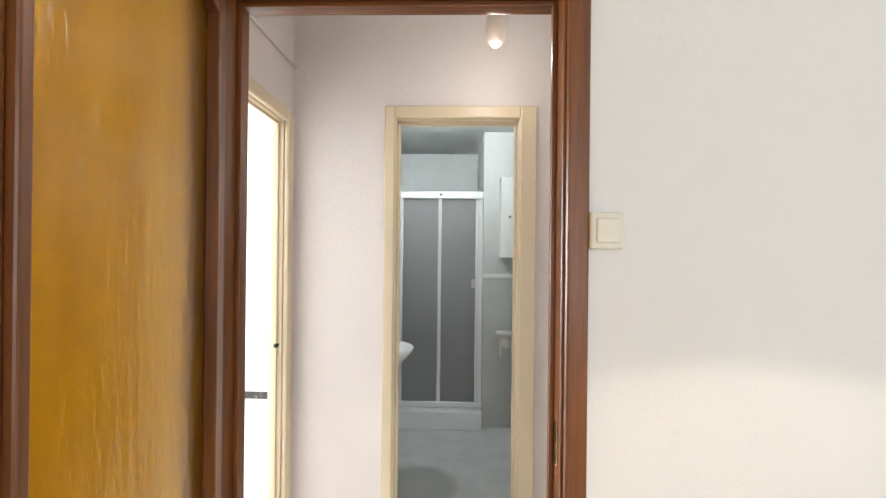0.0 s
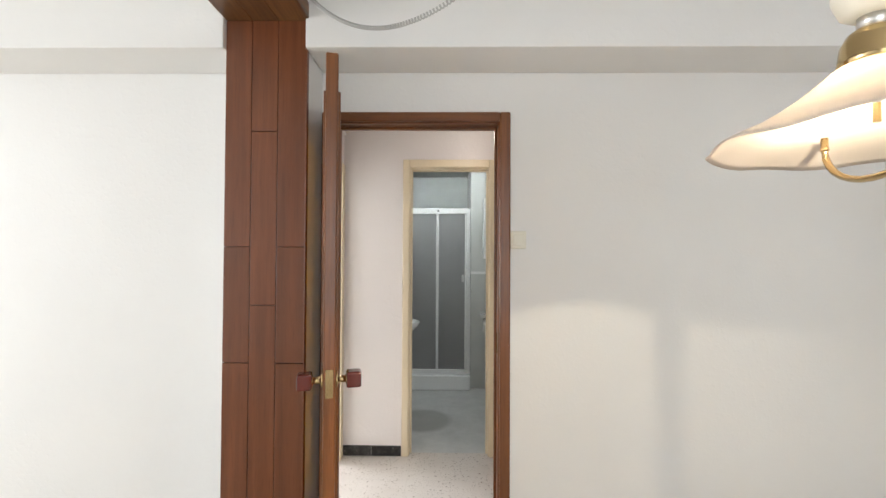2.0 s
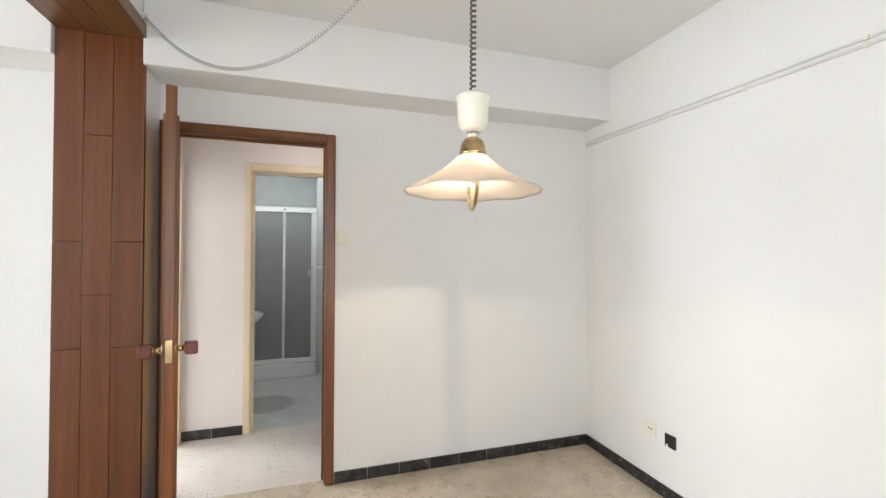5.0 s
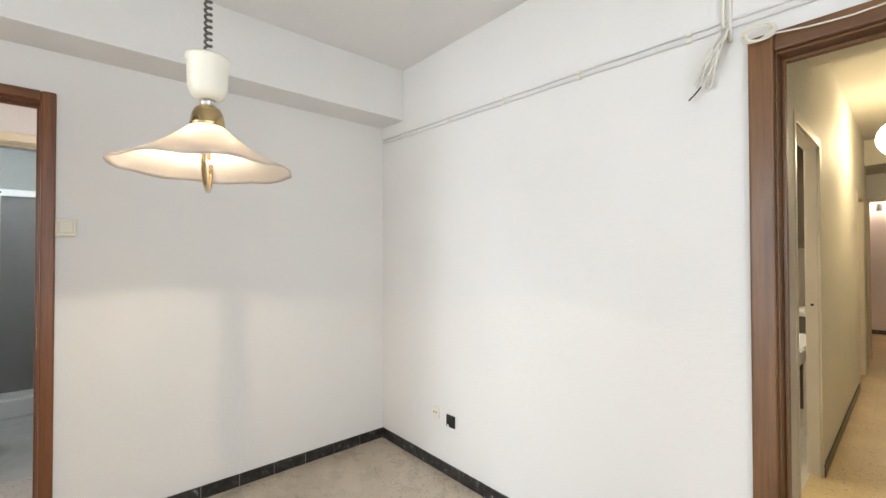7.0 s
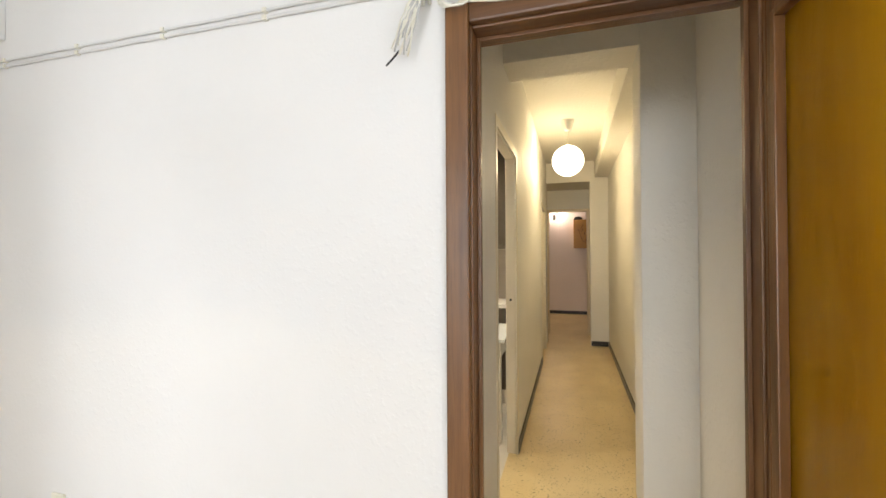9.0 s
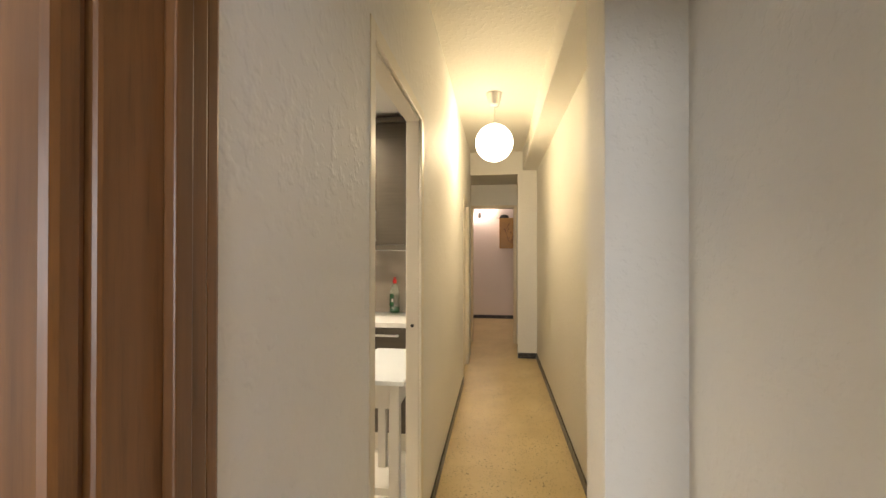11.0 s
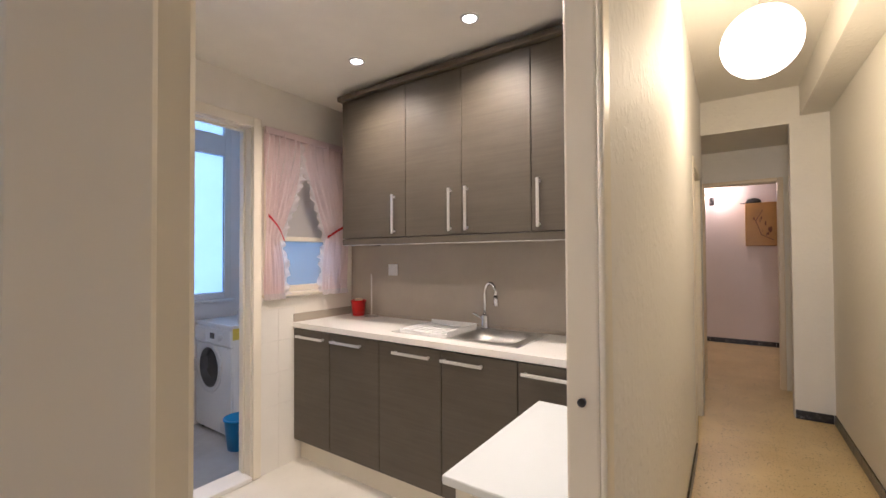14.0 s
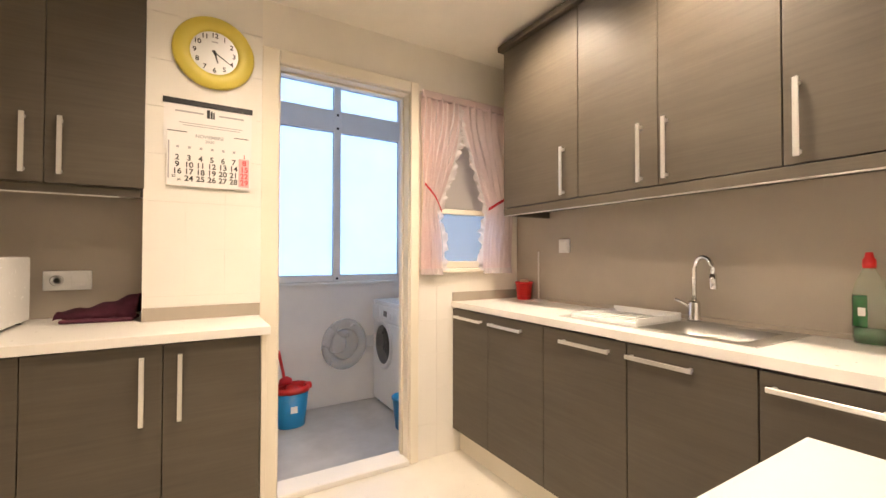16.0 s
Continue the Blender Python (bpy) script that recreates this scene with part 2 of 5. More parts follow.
M_FLOOR_HALL = terrazzo("pale_terrazzo", (0.60, 0.54, 0.49), (0.72, 0.67, 0.63), (0.22, 0.16, 0.12), 0.3)
M_FLOOR_COR = terrazzo("honey_terrazzo", (0.64, 0.49, 0.24), (0.76, 0.61, 0.34), (0.20, 0.14, 0.07), 0.33)
M_FLOOR_K = surface("kitchen_floor_tile", (0.72, 0.68, 0.60), 0.3, var=0.06, scale=4)
M_FLOOR_L = surface("laundry_floor_tile", (0.50, 0.50, 0.50), 0.4, var=0.15, scale=5)
M_MARBLE = marble("black_veined_marble")
M_GROUT = surface("pale_grout", (0.55, 0.52, 0.48), 0.8)
M_WOOD = wood("red_brown_door_wood", (0.100, 0.031, 0.007), (0.235, 0.080, 0.020), 0.30)
M_WOOD_H = wood("red_brown_rail_wood", (0.100, 0.031, 0.007), (0.235, 0.080, 0.020), 0.30, "X")
M_WOOD_Y = wood("red_brown_cross_wood", (0.095, 0.042, 0.016), (0.215, 0.098, 0.036), 0.30, "Y")
M_WOOD_E = wood("brown_casing_wood", (0.100, 0.044, 0.015), (0.225, 0.102, 0.034), 0.30)
M_PANEL = wood("panelling_wood", (0.115, 0.032, 0.010), (0.185, 0.058, 0.020), 0.36, "Z", 0.8, 0.15)
M_GROOVE = surface("dark_groove", (0.02, 0.008, 0.004), 0.8)
M_AMBER = amber_glass("amber_glass")
M_CREAM = surface("cream_gloss_paint", (0.74, 0.62, 0.44), 0.32, var=0.05, relief=0.02)
M_CREAMPALE = surface("pale_cream_paint", (0.78, 0.72, 0.60), 0.34, var=0.05, relief=0.02)
M_BRASS = surface("polished_brass", (0.55, 0.41, 0.21), 0.17, 1.0, var=0.15)
M_KNOB = surface("oxblood_knob", (0.12, 0.018, 0.012), 0.22, coat=0.4)
M_WHITEPL = surface("ivory_plastic", (0.80, 0.77, 0.66), 0.35, relief=0.03)
M_WHITE = surface("white_enamel", (0.80, 0.80, 0.79), 0.25, var=0.03, relief=0.02)
M_GREYWH = surface("grey_white_plastic", (0.60, 0.60, 0.60), 0.35)
M_ALU = surface("white_aluminium", (0.76, 0.76, 0.75), 0.35, relief=0.03)
M_BLACK = surface("black_plastic", (0.012, 0.012, 0.013), 0.4)
M_CABLE = surface("grey_cable", (0.50, 0.49, 0.47), 0.5)
M_CABLEPAINT = surface("painted_over_cable", (0.72, 0.71, 0.69), 0.55)
M_CORD = surface("dark_coiled_cord", (0.10, 0.085, 0.075), 0.5)
M_STEEL = surface("brushed_steel", (0.66, 0.65, 0.63), 0.36, 1.0, var=0.03, grain=12, relief=0)
M_CHROME = surface("chrome", (0.75, 0.75, 0.75), 0.08, 1.0, var=0.03, relief=0.0)
M_HANDLE = surface("satin_handle", (0.78, 0.77, 0.75), 0.3, 0.85, var=0.04, grain=300, relief=0)
M_LAM = laminate("dark_ash_laminate", "H")
M_SPLASH = surface("grey_brown_splashback", (0.40, 0.35, 0.285), 0.4, var=0.05, scale=6)
M_TOP = surface("white_worktop", (0.80, 0.775, 0.73), 0.3, var=0.03, relief=0)
M_TILE = surface("glazed_wall_tile", (0.82, 0.79, 0.73), 0.2, var=0.03, relief=0.02)
M_TABLE = surface("white_table_laminate", (0.72, 0.75, 0.75), 0.2, var=0.03, relief=0)
M_TABLEWOOD = surface("cream_table_paint", (0.70, 0.66, 0.58), 0.4)
M_CURTAIN = frosted("pink_voile", (0.93, 0.79, 0.79), 1.0, 0.2, 0.6)
M_LACE = frosted("white_lace", (0.90, 0.84, 0.84), 1.0, 0.25, 0.4)
M_RED = surface("red_plastic", (0.62, 0.02, 0.018), 0.3)
M_REDCLOTH = surface("red_ribbon", (0.50, 0.01, 0.02), 0.7)
M_BLUE = surface("blue_plastic", (0.01, 0.25, 0.55), 0.35)
M_YELLOW = surface("mustard_plastic", (0.66, 0.54, 0.08), 0.42, var=0.04)
M_PAPER = surface("calendar_paper", (0.80, 0.78, 0.76), 0.7, var=0.02)
M_INK = surface("black_ink", (0.02, 0.02, 0.022), 0.6)
M_REDINK = surface("red_ink", (0.65, 0.05, 0.06), 0.6)
M_PINKINK = surface("pink_ink", (0.80, 0.42, 0.42), 0.6)
M_GREYINK = surface("grey_ink", (0.42, 0.41, 0.42), 0.6)
M_TOWEL = surface("plum_towel", (0.11, 0.025, 0.045), 0.95, var=0.3, scale=25, grain=500, relief=0.7)
M_GREENLIQ = surface("green_detergent", (0.015, 0.12, 0.03), 0.15, coat=0.5)
M_CLEARPL = frosted("clear_bottle_plastic", (0.92, 0.96, 0.90), 0.2, 0.86, 0.5, 0.06)
M_DARKGLASS = surface("dark_porthole", (0.015, 0.015, 0.017), 0.15, coat=0.5)
M_PORTGLASS = frosted("porthole_glass", (0.93, 0.93, 0.93), 0.15, 0.72, 0.4, 0.08)
M_SHOWER = frosted("shower_panel", (0.46, 0.46, 0.46), 0.5, 0.05, 0.45)
M_SHADE = frosted("opal_shade_glass", (0.78, 0.72, 0.66), 0.3, 0.03, 0.68, 0.03)
M_GLOBE = glowing("lit_opal_globe", (1.0, 0.86, 0.62), 5.0)
M_SPOT = glowing("lit_downlight", (1.0, 0.93, 0.80), 25.0)
M_BULB = glowing("lit_bulb", (1.0, 0.88, 0.68), 14.0)
M_SCONCE = glowing("lit_sconce_glass", (1.0, 0.90, 0.76), 2.2)
M_BLUEPANE = frosted("frosted_window_pane", (0.66, 0.80, 0.94), 0.12, 0.35, 0.75)
M_GREYPANE = frosted("grey_obscured_pane", (0.66, 0.62, 0.57), 0.4, 0.08, 0.5)
M_GLASS = frosted("window_glass", (0.85, 0.92, 0.97), 0.1, 0.7, 0.9)
M_SKYCARD = glowing("sky_backdrop", (0.50, 0.72, 1.0), 0.62)
M_BOXWOOD = surface("painted_pine_box", (0.55, 0.30, 0.08), 0.4, var=0.15)
M_PATTERN = surface("brown_painted_pattern", (0.22, 0.08, 0.03), 0.5)

# ---- mesh helpers ----


def mesh_object(name, bm, mat, smooth=False):
    me = bpy.data.meshes.new(name)
    bm.normal_update()
    bm.to_mesh(me)
    bm.free()
    me.materials.append(mat)
    if smooth:
        for p in me.polygons:
            p.use_smooth = True
    return new(name, me)


def part(name, bm, mat, parent, label="", smooth=False):
    ob = mesh_object(name, bm, mat, smooth)
    ob.parent = parent
    if label:
        tagged(ob, label)
    return ob


def thing(name, m, label, category, group="", kind=""):
    ob = new(name)
    ob.empty_display_size = 0.05
    ob.matrix_world = m
    return tagged(ob, label, category, group, kind)


def add_box(bm, a, b, bevel=0.0, seg=2):
    lo = [min(p, q) for p, q in zip(a, b)]
    hi = [max(p, q) for p, q in zip(a, b)]
    v = [bm.verts.new((x, y, z)) for z in (lo[2], hi[2]) for y in (lo[1], hi[1]) for x in (lo[0], hi[0])]
    fs = [bm.faces.new([v[i] for i in q]) for q in ((0, 2, 3, 1), (4, 5, 7, 6), (0, 1, 5, 4), (2, 6, 7, 3), (0, 4, 6, 2), (1, 3, 7, 5))]
    if bevel:
        es = list({e for f in fs for e in f.edges})
        bmesh.ops.bevel(bm, geom=es, offset=bevel, segments=seg, affect="EDGES", profile=0.5)
    return bm


def boxes(*items, bevel=0.0):
    out = bmesh.new()
    for a, b in items:
        one = add_box(bmesh.new(), a, b, bevel)
        me = bpy.data.meshes.new("tmp")
        one.to_mesh(me)
        one.free()
        out.from_mesh(me)
        bpy.data.meshes.remove(me)
    return out


def box(a, b, bevel=0.0):
    return add_box(bmesh.new(), a, b, bevel)


def lathe(profile, seg=32, wave=None):
    """A turned shape about z from (radius, height) pairs; wave(angle, i) shifts (radius, height)."""
    bm = bmesh.new()
    rings = []
    for i, (r, z) in enumerate(profile):
        ring = []
        for k in range(seg):
            a = 2 * math.pi * k / seg
            rr, zz = r, z
            if wave:
                dr, dz = wave(a, i / (len(profile) - 1))
                rr, zz = r + dr, z + dz
            ring.append(bm.verts.new((rr * math.cos(a), rr * math.sin(a), zz)))
        rings.append(ring)
    for p, q in zip(rings, rings[1:]):
        for k in range(seg):
            bm.faces.new((p[k], p[(k + 1) % seg], q[(k + 1) % seg], q[k]))
    if profile[0][0] > 1e-4 and profile[0] != profile[-1]:
        bm.faces.new(rings[0][::-1])
        bm.faces.new(rings[-1])
    bmesh.ops.remove_doubles(bm, verts=bm.verts, dist=1e-5)
    bmesh.ops.recalc_face_normals(bm, faces=bm.faces)
    return bm


def tube(points, r, seg=8):
    """A round bar along a line of points."""
    bm = bmesh.new()
    pts = [Vector(p) for p in points]
    rings = []
    up = Vector((0.0123, 0.0371, 1)).normalized()
    for i, p in enumerate(pts):
        d = (pts[min(i + 1, len(pts) - 1)] - pts[max(i - 1, 0)]).normalized()
        ref = up if abs(d.dot(up)) < 0.95 else Vector((1, 0.02, 0.03))
        u = d.cross(ref).normalized()
        w = d.cross(u).normalized()
        rings.append([bm.verts.new(p + r * (math.cos(a) * u + math.sin(a) * w)) for a in (2 * math.pi * k / seg for k in range(seg))])
    for p, q in zip(rings, rings[1:]):
        for k in range(seg):
            bm.faces.new((p[k], p[(k + 1) % seg], q[(k + 1) % seg], q[k]))
    bm.faces.new(rings[0][::-1])
    bm.faces.new(rings[-1])
    bmesh.ops.recalc_face_normals(bm, faces=bm.faces)
    return bm


def moved(bm, m):
    bmesh.ops.transform(bm, matrix=m, verts=bm.verts)
    return bm


def coil(path, r_coil, r_wire, turns, steps=9):
    """A coiled flex: a helix wound round a path (a function of 0..1)."""
    pts = []
    count = turns * steps
    for i in range(count + 1):
        t = i / count
        p, d = Vector(path(t)), (Vector(path(min(1, t + 0.01))) - Vector(path(max(0, t - 0.01)))).normalized()
        u = d.cross(Vector((0.3, 1, 0.2))).normalized()
        w = d.cross(u)
        a = 2 * math.pi * i / steps
        pts.append(p + r_coil * (math.cos(a) * u + math.sin(a) * w))
    return tube(pts, r_wire, 5)


def structure(name, bm, mat, label="", category=""):
    return tagged(mesh_object(name, bm, mat), label or name.replace("_", " "), category or name.split("_")[0], kind="structure")


def text_mesh(body, size, align="CENTER"):
    cu = bpy.data.curves.new("lettering", "FONT")
    cu.body, cu.size, cu.align_x, cu.align_y, cu.extrude = body, size, align, "CENTER", 0.0004
    cu.offset = size * 0.02
    ob = bpy.data.objects.new("lettering", cu)
    scene.collection.objects.link(ob)
    me = bpy.data.meshes.new_from_object(ob.evaluated_get(bpy.context.evaluated_depsgraph_get()))
    bpy.data.objects.remove(ob)
    bpy.data.curves.remove(cu)
    bm = bmesh.new()
    bm.from_mesh(me)
    bpy.data.meshes.remove(me)
    return bm

# ---- structure ----
structure("floor", boxes(((-6.3, -3.7, -0.1), (2.41, 0.06, 0))), M_FLOOR, "beige speckled terrazzo floor of the dining room", "floor")
structure("floor_hall", boxes(((-3.6, 0.06, -0.1), (1.3, 0.965, 0)), ((-3.6, 0.965, -0.1), (-0.567, 3.05, 0))), M_FLOOR_HALL, "pale speckled terrazzo floor of the hall", "floor")
structure("floor_corridor", boxes(((2.41, -3.31, -0.1), (7.74, -2.2, 0)), ((7.74, -4.1, -0.1), (10.9, -1.1, 0))), M_FLOOR_COR, "honey-coloured polished terrazzo corridor floor", "floor")
structure("floor_kitchen", boxes(((2.47, -2.2, -0.1), (5.55, -0.04, 0)), ((2.47, -0.04, -0.1), (3.83, 0.3, 0))), M_FLOOR_K, "pale cream tiled kitchen floor", "floor")
structure("floor_laundry", boxes(((3.73, 0.02, -0.25), (5.55, 1.5, -0.13))), M_FLOOR_L, "grey tiled laundry balcony floor", "floor")

m_bf, n_, l_, b_ = material("grey_bathroom_floor")
co_ = texco(n_, l_, obj=False)
c_ = ramp(n_, l_, noise_tex(n_, l_, co_, 5, 8, 0.7), [(0.3, (0.50, 0.50, 0.49)), (0.7, (0.66, 0.66, 0.65))])
# soft dark disc in the floor colour, painted for the washbasin's shadow
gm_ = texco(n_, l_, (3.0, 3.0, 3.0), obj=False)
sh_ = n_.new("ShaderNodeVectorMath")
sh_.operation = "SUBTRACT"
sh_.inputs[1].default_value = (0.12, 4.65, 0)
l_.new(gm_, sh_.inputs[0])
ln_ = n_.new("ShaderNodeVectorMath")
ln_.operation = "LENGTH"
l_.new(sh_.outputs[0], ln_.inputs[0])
basin_shade_ = ramp(n_, l_, ln_.outputs["Value"], [(0.62, (0.6, 0.6, 0.6)), (0.80, (0, 0, 0))])
l_.new(mixc(n_, l_, basin_shade_, c_, (0.22, 0.215, 0.20)), b_.inputs["Base Color"])
b_.inputs["Roughness"].default_value = 0.35
structure("floor_bathroom", boxes(((-0.567, 0.965, -0.1), (0.84, 3.3, 0))), m_bf, "grey bathroom floor with the basin's soft round shadow painted in", "floor")

CEIL = 2.66
structure("ceiling", boxes(((-6.3, -3.7, CEIL), (2.47, 0.12, CEIL + 0.1))), M_CEIL, "white painted ceiling", "ceiling")
structure("ceiling_hall", boxes(((-3.6, 0.12, 2.6), (1.3, 1.0, 2.7)), ((-3.6, 1.0, 2.6), (-0.567, 3.05, 2.7))), M_CEIL, "white hall ceiling", "ceiling")
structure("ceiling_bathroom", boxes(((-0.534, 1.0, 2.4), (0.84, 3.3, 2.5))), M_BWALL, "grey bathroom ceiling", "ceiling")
structure("ceiling_corridor", boxes(((2.47, -3.31, 2.7), (7.74, -2.20, 2.8)), ((7.74, -4.1, 2.40), (10.9, -1.1, 2.5))), M_WALL_COR, "cream corridor ceiling", "ceiling")
structure("ceiling_kitchen", boxes(((2.47, -2.20, 2.40), (5.55, 0.3, 2.5))), M_KWALL, "white kitchen ceiling", "ceiling")
structure("ceiling_laundry", boxes(((3.73, 0.3, 2.8), (5.55, 1.5, 2.9))), M_LWALL, "white laundry ceiling", "ceiling")

structure("wall_north", boxes(((-6.3, 0, 0), (-0.345, 0.12, 2.66)), ((0.53, 0, 0), (2.357, 0.12, 2.66)), ((-0.345, 0, 2.09), (0.53, 0.12, 2.66))), M_WALL, "white plastered dining room wall", "wall")
structure("beam_north", boxes(((-6.2, -0.26, 2.305), (-0.724, 0, CEIL)), ((-0.366, -0.26, 2.305), (2.357, 0, CEIL)), bevel=0.004), M_WALL, "white plastered ceiling beam", "beam")
structure("wall_east", boxes(((2.357, -2.318, 0), (2.47, 0.12, 2.7)), ((2.357, -3.7, 0), (2.47, -3.082, 2.7)), ((2.357, -3.082, 2.055), (2.47, -2.318, 2.7))), M_WALL, "white plastered wall with cables along it", "wall")
structure("wall_south", boxes(((-6.3, -3.7, 0), (-0.1, -3.6, CEIL)), ((1.9, -3.7, 0), (2.357, -3.6, CEIL)), ((-0.1, -3.7, 0), (1.9, -3.6, 0.45)), ((-0.1, -3.7, 2.45), (1.9, -3.6, CEIL))), M_WALL, "white plastered wall", "wall")
structure("wall_west", boxes(((-6.3, -3.6, 0), (-6.2, -3.25, CEIL)), ((-6.3, -0.55, 0), (-6.2, 0, CEIL)), ((-6.3, -3.25, 0), (-6.2, -0.55, 0.35)), ((-6.3, -3.25, 2.5), (-6.2, -0.55, CEIL))), M_WALL, "white living room wall", "wall")
structure("partition", boxes(((-0.72, -0.217, 0), (-0.37, 0, CEIL)), ((-0.72, -3.6, 2.455), (-0.37, -0.217, CEIL)), ((-0.72, -3.6, 0), (-0.37, -3.4, 2.455))), M_WALL, "white partition with a wide opening", "wall")
structure("wall_hall_north", boxes(((-0.534, 0.915, 0), (-0.05, 1.0, 2.6)), ((0.57, 0.915, 0), (1.3, 1.0, 2.6)), ((-0.05, 0.915, 2.05), (0.57, 1.0, 2.6))), M_WALL_HALL, "pinkish white hall wall", "wall")
structure("wall_hall_west", boxes(((-0.534, 0.12, 0), (-0.494, 0.17, 2.6)), ((-0.534, 0.842, 0), (-0.494, 0.915, 2.6)), ((-0.534, 0.17, 2.0), (-0.494, 0.842, 2.6))), M_WALL_HALL, "pinkish white hall wall with a doorway", "wall")
structure("wall_hall_east", box((1.2, 0.12, 0), (1.3, 0.915, 2.6)), M_WALL_HALL, "pinkish white hall wall", "wall")
structure("wall_side_room", boxes(((-3.6, 2.95, 0), (-0.6, 3.05, 2.6)), ((-3.6, 0.12, 0), (-3.5, 0.9, 2.6)), ((-3.6, 2.5, 0), (-3.5, 2.95, 2.6)), ((-3.6, 0.9, 0), (-3.5, 2.5, 0.5)), ((-3.6, 0.9, 2.3), (-3.5, 2.5, 2.6))), M_WALL, "bright white bedroom wall", "wall")
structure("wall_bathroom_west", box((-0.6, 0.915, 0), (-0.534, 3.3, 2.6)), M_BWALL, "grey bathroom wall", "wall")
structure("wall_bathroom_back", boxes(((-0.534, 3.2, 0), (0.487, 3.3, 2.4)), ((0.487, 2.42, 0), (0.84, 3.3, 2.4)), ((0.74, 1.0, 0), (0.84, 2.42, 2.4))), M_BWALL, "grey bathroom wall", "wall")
structure("wall_corridor_north", boxes(((2.47, -2.26, 0), (3.28, -2.20, 2.7)), ((4.065, -2.26, 0), (6.55, -2.20, 2.7)), ((3.28, -2.26, 2.037), (4.065, -2.20, 2.7)), ((7.25, -2.26, 0), (7.74, -2.20, 2.7)), ((6.55, -2.26, 1.97), (7.25, -2.20, 2.7))), M_WALL_LUMPY, "cream lumpy plastered corridor wall", "wall")
structure("wall_corridor_south", boxes(((2.47, -3.31, 0), (3.5, -3.21, 2.7)), ((3.77, -3.23, 0), (7.74, -3.127, 2.7))), M_WALL_COR, "cream plastered corridor wall", "wall")
structure("pier", boxes(((3.5, -3.31, 0), (3.77, -2.957, 2.7)), ((3.5, -2.957, 2.42), (3.77, -2.26, 2.7)), bevel=0.004), M_WALL_COR, "cream plastered pier and lintel", "pier")
structure("beam_corridor", box((3.77, -3.127, 2.45), (7.62, -2.946, 2.7), 0.004), M_WALL_COR, "cream plastered beam along the corridor", "beam")
structure("wall_corridor_end", boxes(((7.62, -3.127, 0), (7.74, -2.88, 2.7)), ((7.62, -2.88, 2.40), (7.74, -2.26, 2.7))), M_WALL_COR, "cream plastered end of the corridor", "wall")
structure("wall_vestibule", boxes(((8.45, -3.2, 0), (8.53, -2.88, 2.4)), ((8.45, -2.23, 0), (8.53, -1.2, 2.4)), ((8.45, -2.88, 2.06), (8.53, -2.23, 2.4)), ((7.74, -3.2, 0), (8.45, -3.12, 2.4)), ((7.74, -2.18, 0), (8.45, -2.1, 2.4))), M_WALL_COR, "cream plastered lobby wall with a low doorway", "wall")
structure("wall_end_room", boxes(((8.45, -4.0, 0), (8.53, -3.2, 2.4)), ((10.8, -4.1, 0), (10.9, -1.1, 2.4)), ((7.74, -4.1, 0), (10.8, -4.0, 2.4)), ((7.74, -1.2, 0), (10.8, -1.1, 2.4)), ((7.62, -2.18, 0), (7.74, -1.1, 2.4)), ((7.62, -4.1, 0), (7.74, -3.23, 2.4))), M_WALL_END, "rosy white plastered wall of the entrance", "wall")
structure("wall_kitchen_west", box((2.47, -2.20, 0), (2.57, 0.3, 2.4)), M_KWALL, "cream kitchen wall", "wall")
structure("wall_kitchen_north", boxes(((2.57, 0.2, 0), (3.38, 0.3, 2.4)), ((3.38, -0.122, 0), (3.83, 0.3, 2.4)), ((3.83, -0.10, 0), (3.885, 0.02, 2.8)), ((4.64, -0.10, 0), (4.74, 0.02, 2.8)), ((3.885, -0.10, 2.135), (4.64, 0.02, 2.8)), ((5.28, -0.10, 0), (5.43, 0.02, 2.8)), ((4.74, -0.10, 0), (5.28, 0.02, 1.10)), ((4.74, -0.10, 2.07), (5.28, 0.02, 2.8))), M_KWALL, "cream kitchen wall", "wall")
structure("wall_kitchen_east", box((5.43, -2.20, 0), (5.55, 1.5, 2.8)), M_KWALL, "cream kitchen wall", "wall")
structure("wall_laundry", boxes(((3.73, 0.3, -0.13), (3.83, 1.5, 2.8)), ((3.83, 1.4, -0.13), (5.43, 1.5, 0.95)), ((3.83, 1.4, 2.72), (5.43, 1.5, 2.8)), ((3.83, 1.4, 0.95), (3.93, 1.5, 2.72)), ((5.30, 1.4, 0.95), (5.43, 1.5, 2.72)), ((3.83, 0.02, -0.13), (5.43, 0.03, 0))), M_LWALL, "white laundry balcony wall", "wall")
structure("splashback", boxes(((5.415, -2.18, 0.90), (5.43, -0.10, 1.44)), ((2.57, 0.188, 0.90), (3.38, 0.2, 1.44))), M_SPLASH, "grey-brown kitchen splashback panel", "splashback")
structure("backdrop", box((1.5, 1.95, -0.5), (8.0, 1.97, 6.5)), M_SKYCARD, "pale blue daylight beyond the laundry window", "backdrop")
structure("ground", box((-60, -60, -3.2), (60, 60, -3.0)), M_GROUT, "grey ground below the building", "ground")


